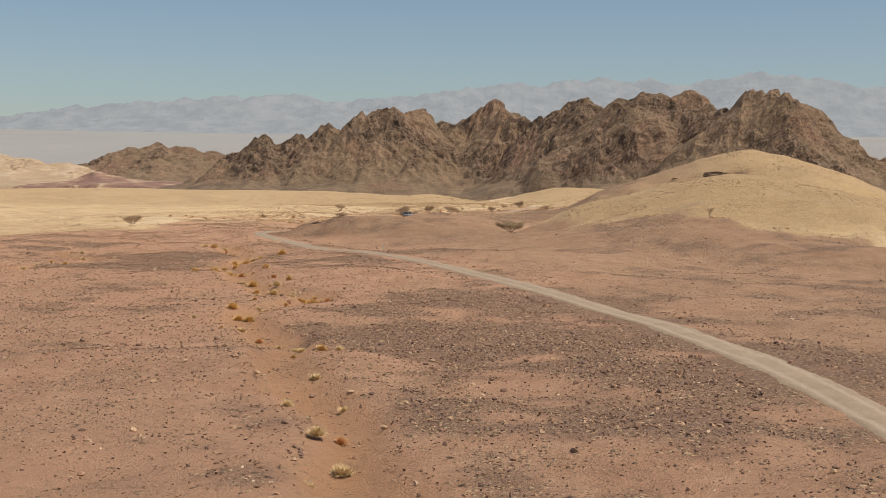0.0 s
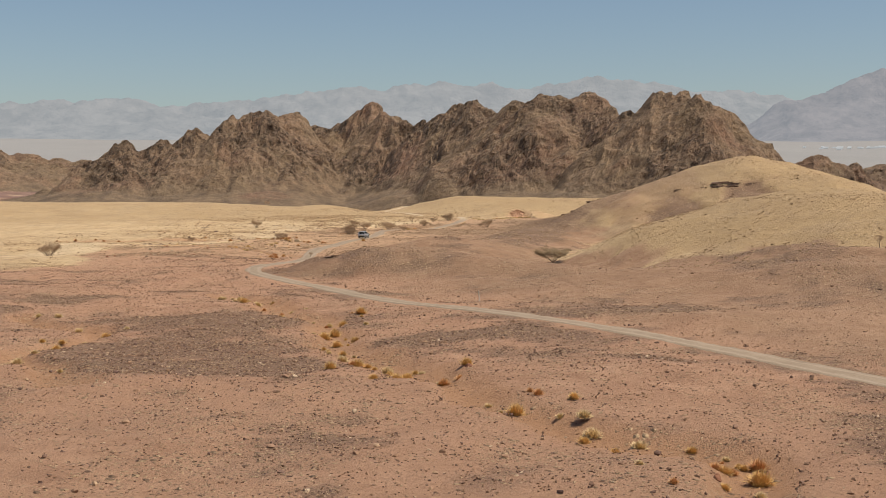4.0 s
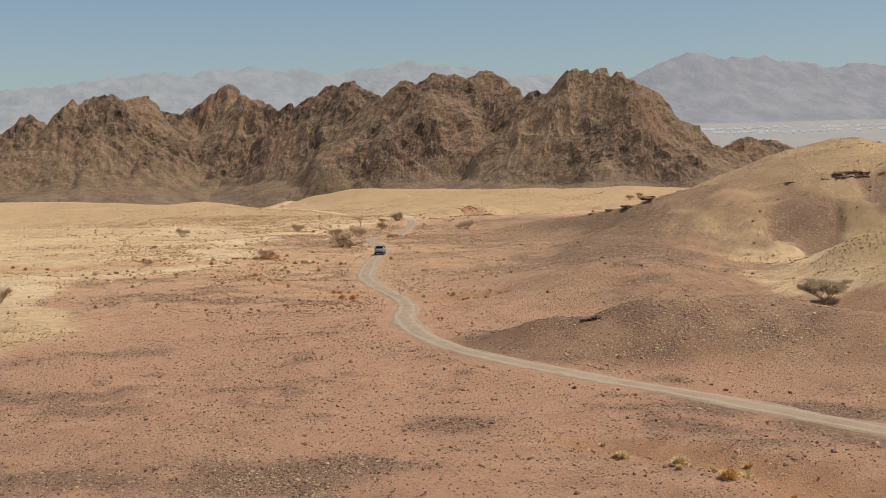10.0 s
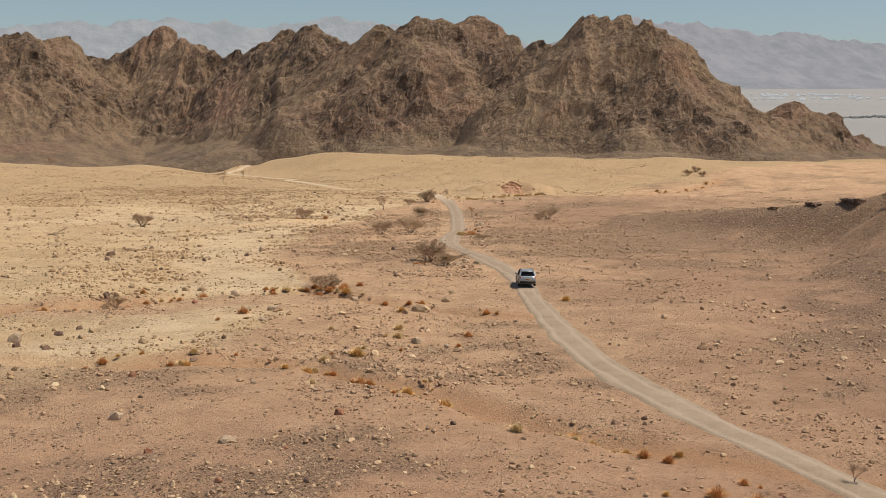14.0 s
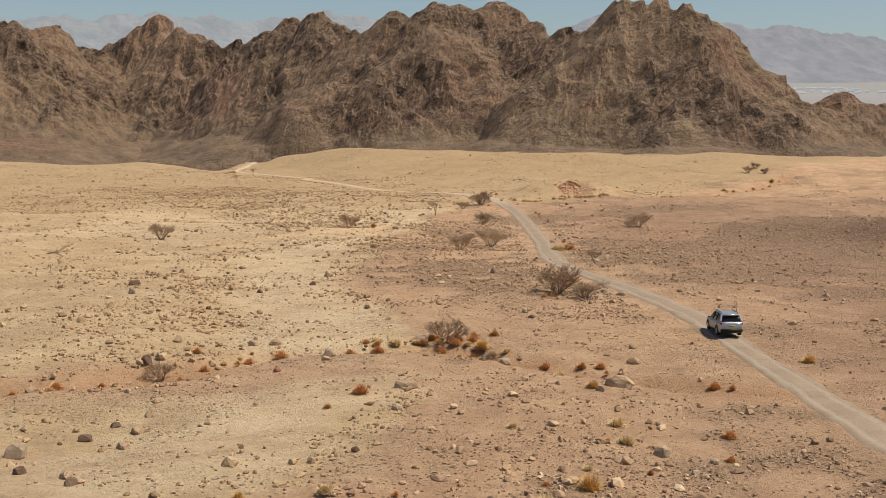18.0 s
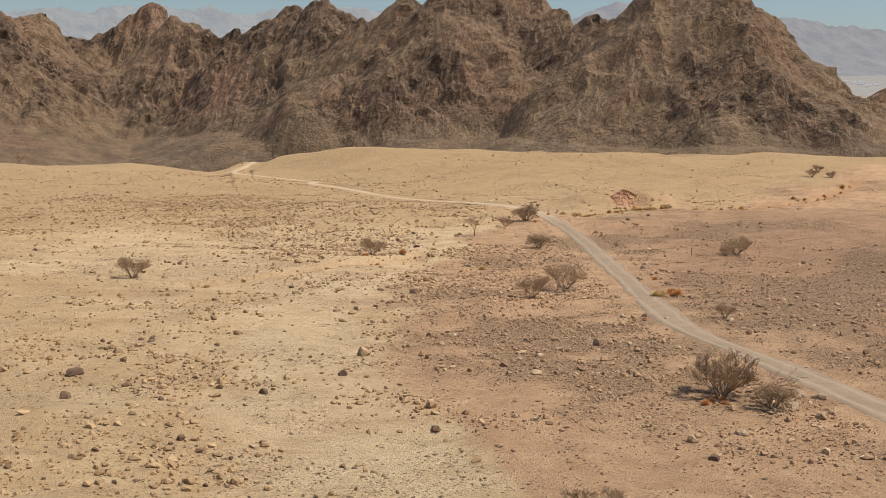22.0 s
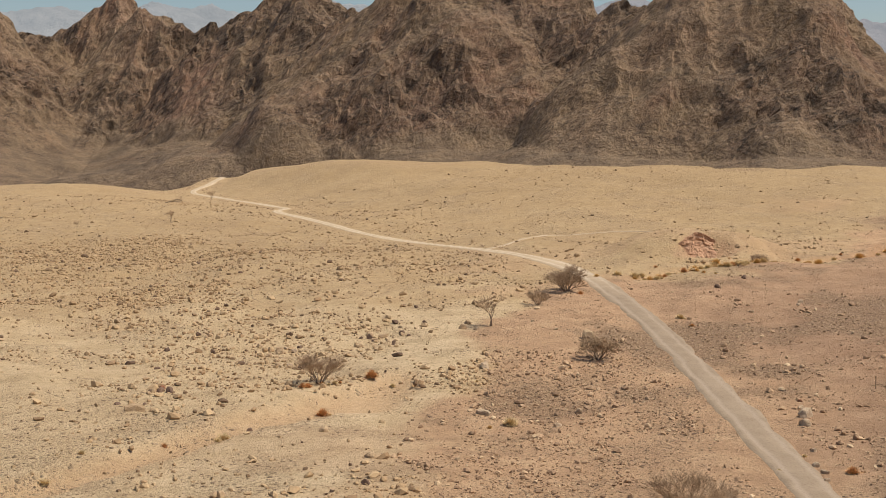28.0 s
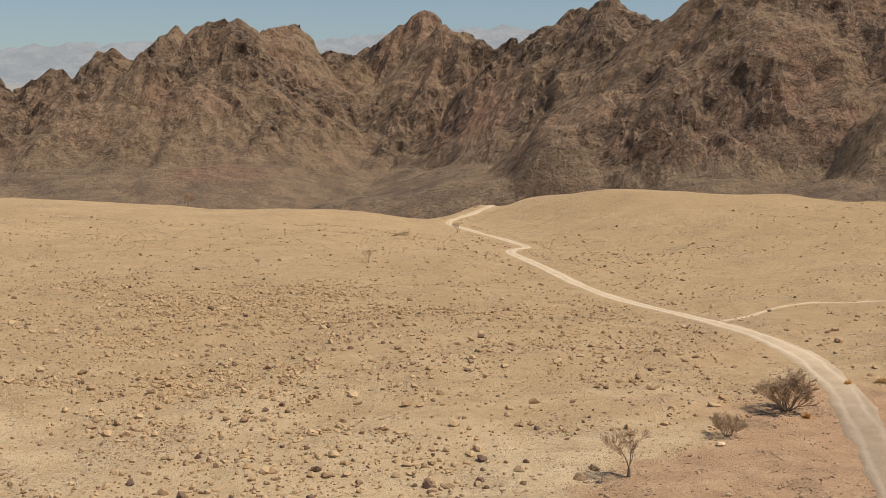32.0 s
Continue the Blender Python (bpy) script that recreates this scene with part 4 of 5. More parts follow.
def stone_fields(n, seed, lo, hi, power, small):
    x, y, s, g = sow(n, seed, lo, hi, power)
    yel, drk = yellow_mask(x, y), dark_mask(x, y)
    field = fbm(x / 17, y / 17, 4, 301) + 0.45 * fbm(x / 5, y / 5, 3, 305)
    soil = fbm(x / 12, y / 12, 4, 311)
    rubble = smooth(0.05, 0.5, soil + 0.4 * field)
    on_yellow = (0.06 + (0.0 if small else 0.15 * smooth(140, 200, y) + 0.08 * smooth(290, 340, y)) + (0.45 if small else 0.9) * smooth(0.14, 0.55, field) + 0.25 * smooth(0.15, 0.5, soil)) * (1 - 0.8 * sand_strip(x, y)) * (1 - 0.65 * smooth(50, 75, x) * smooth(315, 350, y)) * (1 - 0.35 * bump(x, y, -6, 268, 22, 30, 0, 4))
    on_brown = 0.06 + (0.10 if small else 0.0) + 0.7 * drk + 0.19 * smooth(60, 0, y) + 0.65 * rubble * smooth(0, 90, y)
    keep = off_road(x, y, 2.7) & (g.random(len(x)) < np.clip(np.where(yel > 0.5, on_yellow, on_brown), 0.04, 1))
    keep &= ~((np.hypot(x - 116, y - 139) < 60) & (g.random(len(x)) < 0.25))
    keep &= ~((wash(x, y) > 0.6) & (g.random(len(x)) < 0.5))
    s = np.where((yel > 0.5) & (y > 150), s * (0.9 if small else 1.22), s)
    s = np.where(y < 45, np.minimum(s, 0.12 + 0.45 * (s - 0.12)), s)
    ky, kr = keep & (yel > 0.5), keep & (yel <= 0.5)
    big = "pebbles" if small else "stones"
    if not small:
        # the largest stones are boulders, laid one by one
        pick = np.nonzero(keep & (y > 50) & (y < 300) & (s > 0.40))[0][:60]
        BIG.extend((x[i], y[i], s[i], yel[i]) for i in pick)
        ky[pick], kr[pick] = False, False
        for m, mat, tone in ((ky, MAT_STONE_Y, "ochre"), (kr & (y < 60), MAT_STONE_R, "brown"), (kr & (y >= 60), MAT_STONE_T, "tan")):
            large = m & (s > 0.27)
            stones("rocks_" + tone, x[large], y[large], s[large] * 1.15, mat, "larger loose " + tone + " rocks on the ground", seed + 5, False, True)
        ky, kr = ky & (s <= 0.27), kr & (s <= 0.27)
    stones(big + "_ochre", x[ky], y[ky], s[ky] * 1.1, MAT_STONE_Y, "loose ochre " + big + " scattered on the yellow ground", seed + 1, small)
    kt, kr = kr & (y >= 60), kr & (y < 60)
    stones(big + "_brown", x[kr], y[kr], s[kr], MAT_STONE_R, "loose brown and purple " + big + " scattered on the ground", seed + 2, small)
    stones(big + "_tan", x[kt], y[kt], s[kt], MAT_STONE_T, "loose tan " + big + " scattered beside the track", seed + 3, small)


stone_fields(165000, 11, 0.17, 0.70, 2.9, False)
stone_fields(420000, 14, 0.09, 0.22, 1.7, True)
# stones strewn over the yellow hills
g = np.random.default_rng(77)
hx, hy = g.uniform(44, 150, 20000), g.uniform(-46, 195, 20000)
keep = (ground(hx, hy) > 1.6) & (g.random(20000) < 0.25 + smooth(-0.1, 0.5, fbm(hx / 11, hy / 11, 3, 331)))
hx, hy = hx[keep], hy[keep]
stones("stones_hill", hx, hy, 0.18 * (1 - g.random(len(hx)) * 0.93) ** (-1 / 2.8), MAT_STONE_Y, "ochre stones strewn over the yellow hills", 24)
# stones thrown up along both sides of the track
g = np.random.default_rng(31)
i = g.integers(40, len(ROAD) - 2, 2600)
t = ROAD[i + 1] - ROAD[i - 1]
t /= np.linalg.norm(t, axis=1)[:, None]
off = (2.7 + g.exponential(0.7, len(i))) * g.choice([-1, 1], len(i))
bx, by = ROAD[i, 0] + t[:, 1] * off + g.normal(0, 0.5, len(i)), ROAD[i, 1] - t[:, 0] * off + g.normal(0, 0.5, len(i))
bs = 0.14 * (1 - g.random(len(i)) * 0.96) ** (-1 / 2.4)
for m, mat, tone, seed in ((by < 60, MAT_STONE_R, "brown", 23), (by >= 60, MAT_STONE_T, "tan", 25)):
    stones("stones_verge", bx[m], by[m], bs[m], mat, tone + " stones pushed aside along the dirt track", seed)


def boulder_mesh(seed, mat, flat=0.62, sub=2):
    bm = bmesh.new()
    bmesh.ops.create_icosphere(bm, subdivisions=sub, radius=0.5)
    cuts = random.Random(seed)
    planes = [(Vector((cuts.gauss(0, 1), cuts.gauss(0, 1), abs(cuts.gauss(0, 0.7)))).normalized(), cuts.uniform(0.27, 0.40)) for _ in range(9)]
    o = Vector((seed * 3.7, seed * 1.3, seed * 2.1))
    for v in bm.verts:
        n = v.co.normalized()
        v.co *= 1 + 0.45 * noise.noise(n * 1.3 + o) + 0.24 * noise.noise(n * 3.1 + o)
        v.co.z *= flat
        for ax, far in planes:
            d = v.co.dot(ax) - far
            if d > 0:
                v.co -= ax * d * 0.95
    me = bpy.data.meshes.new("boulder")
    bm.to_mesh(me)
    bm.free()
    me.materials.append(mat)
    return me


B_MESH = {m: [boulder_mesh(q + 1 + 7 * j, MAT_B[j], f) for q, f in enumerate((0.55, 0.7, 0.85, 0.45, 0.65))] for j, (m, MAT_B) in enumerate(
    (k, (MAT_B_PALE, MAT_B_DARK, MAT_B_OCHRE, MAT_B_RED)) for k in ("pale", "dark", "ochre", "red"))}
B_LABEL = {"pale": "pale limestone boulder lying on the desert ground", "dark": "dark brown boulder lying on the desert ground",
           "ochre": "ochre sandstone boulder lying on the desert ground", "red": "reddish weathered boulder beside the dry wash"}
bg_rng = random.Random(8)


def boulder(kind, x, y, size):
    ob = new("boulder", bg_rng.choice(B_MESH[kind]))
    k = size * bg_rng.uniform(0.9, 1.1)
    ob.matrix_world = Matrix.Translation((x, y, gz(x, y) + 0.12 * size)) @ Euler((bg_rng.uniform(-0.15, 0.15), bg_rng.uniform(-0.15, 0.15), bg_rng.uniform(0, 6.28))).to_matrix().to_4x4() @ Matrix.Diagonal((k, k * bg_rng.uniform(0.65, 0.95), k * bg_rng.uniform(0.8, 1.1), 1))
    tagged(ob, B_LABEL[kind], "boulder", "boulders on the desert ground")


for kind, spots in (
    ("pale", [(-15.5, 135, 2.0), (-7.3, 140.1, 2.8), (16.6, 157.2, 2.6), (17.6, 156.2, 1.6), (-14.3, 122.5, 1.5), (-4.9, 129.3, 1.5), (8.5, 150.5, 1.3), (-36, 116.3, 2.3), (-6.1, 106, 1.9), (-4.1, 104.4, 1.0), (26.4, 239.4, 1.7)]),
    ("dark", [(10.1, 209.8, 1.3), (4.4, 146.4, 1.4), (-32.7, 118.1, 1.9), (-31, 120.5, 1.4), (-24, 102.3, 1.3), (-27.7, 134.8, 2.0), (-12.1, 104.8, 1.1)]),
    ("ochre", [(-26.5, 136.4, 2.0), (-1.2, 120.1, 3.2), (-19.3, 142.2, 1.7), (-17.6, 142.3, 1.8), (5.9, 131.7, 1.6), (4, 128.1, 1.8), (-31.9, 148.1, 1.5), (-4.6, 177.7, 1.8), (-24.6, 142.6, 1.4),
               (-30.7, 151.1, 1.5), (-34.1, 109.7, 1.5), (-26.9, 109, 1.3), (-23.1, 108.8, 1.1), (-28.2, 124.8, 1.4), (44.5, 260.4, 2.8)]),
    ("pale", [(-31, 83, 1.7), (-26, 76, 1.9), (-6, 103, 0.8), (46, 230, 2.1), (39, 219, 1.1), (38.5, 217.5, 0.9), (37.6, 216, 0.8), (21, 188, 1.3), (15, 155, 1.5), (7, 148, 0.9),
              (-16, 118, 1.3), (-13, 116, 0.9), (24, 186, 1.0), (57, 253, 1.0), (47, 232, 1.0), (41, 222, 0.8), (-22, 90, 1.0), (-19, 86, 0.8), (8, 197, 1.1), (30, 235, 1.2), (72, 268, 1.3)]),
    ("dark", [(-21, 193, 0.9), (-3, 119, 1.2), (2, 126, 1.0), (-1, 91, 0.9), (13, 222, 1.0), (-34, 108, 1.4), (-36, 112, 1.3), (-38, 116, 1.2), (3, 245, 1.1),
              (16, 288, 1.1), (22, 308, 1.4), (33, 272, 0.9), (-31, 155, 0.9), (10, 239, 0.9), (20, 268, 1.2)]),
    ("ochre", [(-28, 135, 1.8), (-30, 119, 1.7), (-29, 122, 1.2), (-31, 116, 1.5), (-35, 131, 1.3), (7, 212, 1.7), (9.5, 209, 2.2), (16, 215, 1.2), (6, 253, 1.3), (15, 228, 1.4), (27, 270, 1.3),
               (18, 267, 1.6), (25, 271, 1.3), (28, 269, 1.5), (37, 271, 1.4), (14, 275, 1.2), (13, 276, 1.0), (9, 323, 1.5), (22, 312, 1.3), (31, 252, 1.4), (-16, 134, 1.2), (2, 204, 1.2)]),
    ("red", [(22, 186, 1.1), (-20, 131, 1.2), (6, 251.5, 1.2), (18, -131, 0.8), (11, -101, 0.8), (73, -31, 1.0), (84, -36, 0.9), (14, 40, 1.0), (48, 233.5, 0.8)]),
):
    for bx, by, size in spots:
        boulder(kind, bx, by, size * 0.62)


for bx, by, size, on in BIG:
    boulder(bg_rng.choice(("ochre", "ochre", "ochre", "pale", "dark")) if on > 0.5 else bg_rng.choice(("pale", "red", "ochre", "dark")), bx, by, size * 1.1)
# heaps of weathered rocks on the yellow plain: centre, half widths, count and largest size
heap = random.Random(19)
for cx, cy, rx, ry, count, top in ((17.5, 264, 3.0, 6.0, 22, 1.05), (26.5, 267, 2.6, 3.0, 14, 0.85), (21, 259, 1.6, 2.0, 9, 0.75), (13, 277, 2, 2, 5, 0.7), (5.5, 250, 1.2, 1.2, 6, 0.85), (7.2, 260, 1.2, 2, 5, 0.7),
                                   (28.6, 269, 2.0, 3.5, 9, 0.8), (4, 246, 2.0, 2.0, 6, 0.7), (-8, 242, 2.2, 1.6, 7, 0.7), (-17, 193, 2.0, 1.6, 7, 0.7), (1, 201, 3.6, 1.4, 9, 0.85), (4, 222.5, 1.4, 1.0, 5, 0.75), (12, 263, 2.5, 5, 8, 0.6)):
    for q in range(count):
        u, a = math.sqrt(heap.random()), heap.uniform(0, 6.283)
        boulder(heap.choice(("ochre", "ochre", "ochre", "pale", "dark")), cx + rx * u * math.cos(a), cy + ry * u * math.sin(a), top * (1.0 if q < 2 else heap.uniform(0.35, 0.8)))
for kind, spots in (("dark", [(-24.1, 177.0, 1.5), (-25.1, 169.7, 0.9), (23.0, 188.0, 0.6), (-13.6, 168.2, 0.8), (-7.8, 171.4, 0.8), (70.2, 281, 1.1), (76.3, 285.2, 0.9)]),
                    ("pale", [(44.5, 227.9, 1.1), (27.2, 201.1, 0.8), (14.5, 154.5, 1.1), (31.2, 251.6, 1.3)]), ("ochre", [(3.4, 244.3, 1.4), (9.4, 251.2, 0.8), (-20.4, 186.5, 0.9), (-3.8, 180.1, 0.9), (32.4, 270.5, 1.1), (35.8, 269.2, 1.0), (14.2, 235.9, 0.8)])):
    for bx, by, size in spots:
        boulder(kind, bx, by, size)
g = np.random.default_rng(51)
n = 0
while n < 20:
    bx, by = g.uniform(-42, 90), g.uniform(60, 340)
    if off_road(np.array([bx]), np.array([by]), 3.2)[0] and fbm(np.array([bx / 17]), np.array([by / 17]), 4, 301)[0] > 0.05:
        on_yellow = yellow_mask(np.array([bx]), np.array([by]))[0] > 0.5
        boulder(g.choice(["ochre", "ochre", "ochre", "dark", "pale"] if on_yellow else ["pale", "red", "ochre", "dark"]), bx, by, 0.45 + 0.5 * g.random() ** 2)
        n += 1


def ledge(x, y, length, turn, n, mat, name, label, seed, lift=0.0, size=0.75):
    """An outcrop of broken slabs whose upper course hangs over the lower one."""
    r = random.Random(seed)
    top = new(name)
    top.matrix_world = Matrix.Translation((x, y, gz(x, y) + lift)) @ Matrix.Rotation(radians(turn), 4, "Z") @ Matrix.Diagonal((size, size, size, 1))
    for row in range(3):
        for q in range(n):
            bm = bmesh.new()
            bmesh.ops.create_cube(bm, size=1.0)
            bmesh.ops.subdivide_edges(bm, edges=bm.edges, cuts=1, use_grid_fill=True)
            for v in bm.verts:
                v.co += Vector((r.uniform(-0.17, 0.17), r.uniform(-0.17, 0.17), r.uniform(-0.17, 0.17)))
            me = bpy.data.meshes.new("slab")
            bm.to_mesh(me)
            bm.free()
            me.materials.append(mat)
            ob = new("slab", me)
            ob.parent = top
            u = (q + 0.5) / n - 0.5
            w = length / n * r.uniform(1.0, 1.5)
            out = (-1.3, 0.5, -0.2)[row] + r.uniform(-0.3, 0.3)
            ob.matrix_local = pose(u * length, -out, (0.75, 0.25, -0.2)[row] - 0.8 * abs(u) + r.uniform(-0.15, 0.15), r.uniform(-8, 8), r.uniform(-8, 8), r.uniform(-14, 14)) @ Matrix.Diagonal((w, r.uniform(1.1, 2.2), r.uniform(0.28, 0.6), 1))
            if row == 1:
                ob.matrix_local = ob.matrix_local @ Matrix.Translation((0, 0.9, 0))
    tagged(top, label, "rock ledge")


ledge(100.5, 112.5, 6.5, -20, 5, MAT_B_DARK, "rock_ledge", "dark overhanging rock ledge high on the yellow hill", 3, 0.0, 0.9)
for lx, ly, turn in ((90.5, 117.0, -28), (95.5, 114.5, -24), (106.5, 111.0, -16)):
    ledge(lx, ly, 6.0, turn, 8, MAT_B_DARK, "rock_ledge", "thin broken rock rim under the cap of the yellow hill", 60 + int(lx), -0.1, 0.42)
for q, (lx, ly, ll) in enumerate(((84.0, 148, 4.5), (80, 155, 6.0), (77.8, 163, 5.0), (77, 171, 5.0), (76, 180, 3.5))):
    ledge(lx, ly, ll * 1.35, (48, 62, 76, 82, 84)[q], 7, MAT_B_DARK, "rock_ledge", "dark broken rock ledge along the arm of the hill", 41 + q, -0.5, (0.75, 1.0, 0.8, 0.65, 0.6)[q])
ledge(4.4, 1.6, 5.5, -30, 9, MAT_B_DARK, "rock_ledge", "dark undercut bank in the brown mound beside the track", 6, -0.1, 0.45)


def rock_alcove(x, y, turn, half, tall, deep):
    """A hollowed red rock face under a brow, open to the south, with a buttress in it."""
    U, V = np.meshgrid(np.linspace(-1, 1, 61), np.linspace(0, 1, 31))
    arch = np.clip(1 - np.abs(U) ** 2.4, 0, 1)
    back = arch ** 0.6 * np.sin(np.pi * np.clip(V * 0.92 + 0.12, 0, 1)) ** 0.7
    nib = np.exp(-((U - 0.35) / 0.13) ** 2) * smooth(0.95, 0.5, V) - 0.7 * np.exp(-((U - 0.56) / 0.10) ** 2) * smooth(0.85, 0.4, V)
    rough = 0.20 * fbm(U * 5, V * 4, 4, 351, 0.6) + 0.08 * fbm(U * 2, V * 14, 3, 355)
    X = half * U + 0.25 * fbm(U * 4, V * 3, 3, 357)
    Y = deep * (back - 0.6 * nib * arch) + rough + 0.9 * (1 - arch) + 2.1 * V
    Z = -0.5 + (tall + 0.5) * V * (0.30 + 0.70 * arch) + 0.3 * fbm(U * 3, V * 0 + 2, 3, 359) * V
    ob = sheet_mesh("rock_alcove", X, Y, Z, MAT_SCAR, (), True)
    ob.matrix_world = Matrix.Translation((x, y, gz(x, y - 1.5))) @ Matrix.Rotation(radians(turn), 4, "Z")
    tagged(ob, "red hollowed rock alcove in the yellow bank above the wash", "rock face")


rock_alcove(83.5, 304.6, 12, 4.3, 2.9, 0.8)
for bx, by, size in ((81.0, 303.4, 0.9), (85.6, 304.6, 1.3), (86.6, 303.2, 0.8), (79.0, 302.0, 0.7), (88.5, 306.0, 0.9)):
    boulder("ochre", bx, by, size)

# ---- plants ----
def tube(V, F, p, q, r0, r1, sides=4):
    """Adds one tapered branch piece from p to q."""
    d = (q - p)
    if d.length < 1e-5:
        return
    d.normalize()
    a = d.orthogonal().normalized()
    b = d.cross(a)
    n = len(V)
    for c, r in ((p, r0), (q, r1)):
        for i in range(sides):
            t = 6.28318 * i / sides
            V.append(c + (a * math.cos(t) + b * math.sin(t)) * r)
    for i in range(sides):
        j = (i + 1) % sides
        F.append((n + i, n + j, n + sides + j, n + sides + i))


def part(name, V, F, mat, parent, label=""):
    ob = new(name, raw_mesh(name, [tuple(v) for v in V], F, mat, True))
    ob.parent = parent
    if label:
        ob["label"] = label
    return ob


def grow(stems, twigs, p, d, length, radius, level, rng, spread, lift, fork):
    """A branch that bends, forks and ends in fine twigs."""
    steps = 3
    for s in range(steps):
        d = (d + Vector((rng.uniform(-1, 1), rng.uniform(-1, 1), rng.uniform(-0.5, 0.5) + lift)) * 0.16).normalized()
        q = p + d * (length / steps)
        r1 = radius * 0.82
        tube(*(stems if level < 2 else twigs), p, q, radius, r1, 5 if level < 2 else 3)
        if level >= 1:
            for _ in range(3):
                e = (d + Vector((rng.uniform(-1, 1), rng.uniform(-1, 1), rng.uniform(-0.3, 0.7))) * 0.8).normalized()
                tube(*twigs, q, q + e * length * rng.uniform(0.3, 0.7), 0.009, 0.004, 3)
        p, radius = q, r1
    if level < 3:
        for _ in range(fork):
            e = (d + Vector((rng.uniform(-1, 1), rng.uniform(-1, 1), rng.uniform(-0.35, 0.5))) * spread).normalized()
            grow(stems, twigs, p, e, length * rng.uniform(0.6, 0.85), radius * 0.7, level + 1, rng, spread, lift, fork)


def shrub(name, label, category, seed, height, stem_count, lean, spread, fork=3, leaves=0, flat=1.0, trunk=0.0, group=""):
    """A desert shrub: stems that fan out from the base, fine twigs, some with small leaves."""
    rng = random.Random(seed)
    top = new(name)
    stems, twigs = ([], []), ([], [])
    base = Vector((0, 0, -0.12))
    if trunk:
        q = Vector((rng.uniform(-0.1, 0.1), rng.uniform(-0.1, 0.1), trunk))
        tube(*stems, base, q, 0.11, 0.085, 7)
        base = q
    for s in range(stem_count):
        a = 6.283 * (s + rng.uniform(-0.3, 0.3)) / stem_count
        k = lean * rng.uniform(0.5, 1.1)
        d = Vector((math.cos(a) * k, math.sin(a) * k, 1)).normalized()
        grow(stems, twigs, base.copy(), d, height * 0.42 * rng.uniform(0.8, 1.1), 0.04, 0, rng, spread, 0.2, fork)
    zs = [v.z for v in twigs[0]] or [1.0]
    fit = height / max(zs)
    for v in stems[0] + twigs[0]:
        if v.z > 0:
            v.z *= fit
        if flat != 1.0 and v.z > height * 0.5:
            v.z = height * 0.5 + (v.z - height * 0.5) * flat
    part("stem_fan", stems[0], stems[1], MAT_BARK, top)
    if leaves:
        LV, LF = [], []
        for _ in range(leaves):
            c = Vector(rng.choice(twigs[0])) + Vector((rng.gauss(0, 0.12), rng.gauss(0, 0.12), rng.gauss(0, 0.07)))
            if c.z < height * 0.30:
                continue
            u = Vector((rng.uniform(-1, 1), rng.uniform(-1, 1), rng.uniform(-0.5, 0.5))).normalized() * rng.uniform(0.012, 0.03)
            w = u.orthogonal().normalized() * u.length * 0.6
            n = len(LV)
            LV += [c - u - w, c + u - w, c + u + w, c - u + w]
            LF.append((n, n + 1, n + 2, n + 3))
        part("foliage", LV, LF, MAT_LEAF, top)
    part("crown", twigs[0], twigs[1], MAT_TWIG, top)
    tagged(top, label, category, group)
    return top


def put_at(ob, x, y, size=1.0, turn=0.0, first=False):
    m = Matrix.Translation((x, y, gz(x, y))) @ Matrix.Rotation(turn, 4, "Z") @ Matrix.Diagonal((size, size, size, 1))
    if first:
        ob.matrix_world = m
        return ob
    return copy_thing(ob, m)


pr = random.Random(12)
G_SHRUB = "dry shrubs beside the track"
fan = shrub("dry_shrub", "bare grey-brown thorn shrub with stems fanning from the base", "shrub", 1, 1.7, 12, 0.95, 0.6, group=G_SHRUB)
put_at(fan, 18.9, 202.3, 1.35, 0.3, True)
for px, py, k in ((26.4, 211.0, 1.3), (17.6, 251, 1.15), (-14.8, 231, 1.15), (60.5, 233, 1.25), (-48, 66, 1.3), (47, 277.5, 0.75), (58, 231.5, 0.6), (-27, 133, 0.6), (164, 362, 1.0), (29, 185, 0.6)):
    put_at(fan, px, py, k * 0.95, pr.uniform(0, 6.28))
low = shrub("dry_shrub", "low wide bare thorn bush with thin drooping stems", "shrub", 9, 1.25, 11, 1.4, 0.75, 3, 0, 0.7, group=G_SHRUB)
put_at(low, -5.4, 139.8, 1.7, 0.4, True)
dense = shrub("thorn_bush", "dense dark round thorn bush with leafy twigs and its own shadow", "shrub", 2, 1.5, 14, 1.1, 0.7, 3, 700, 0.9, group=G_SHRUB)
put_at(dense, 41.4, 252, 1.55, 1.0, True)
for px, py, k in ((53.2, 284, 1.35), (12.2, 158.4, 1.3), (13.0, 154.2, 0.75), (168, 360, 0.8), (88, 300, 0.7), (172, 371, 0.9)):
    put_at(dense, px, py, k * 1.0, pr.uniform(0, 6.28))
acacia = shrub("acacia_tree", "small umbrella-shaped acacia tree with a flat olive-brown crown", "tree", 3, 2.3, 11, 1.25, 0.75, 3, 20000, 0.7, 0.35)
put_at(acacia, 42, 27.5, 1.6, 0.5, True)
small = shrub("bare_sapling", "small bare sapling with a thin single trunk", "tree", 4, 2.6, 4, 0.35, 0.55, 3, 0, 1.0, 0.7, group="bare saplings on the yellow plain")
put_at(small, 38.8, 269.5, 1.2, 0.2, True)
for px, py, k in ((43.5, 463, 0.75), (24.3, 388, 0.7), (8, 385, 0.35), (72.9, -29.3, 0.55), (1.5, 61, 0.35), (-20, 520, 1.2)):
    put_at(small, px, py, k, pr.uniform(0, 6.28))


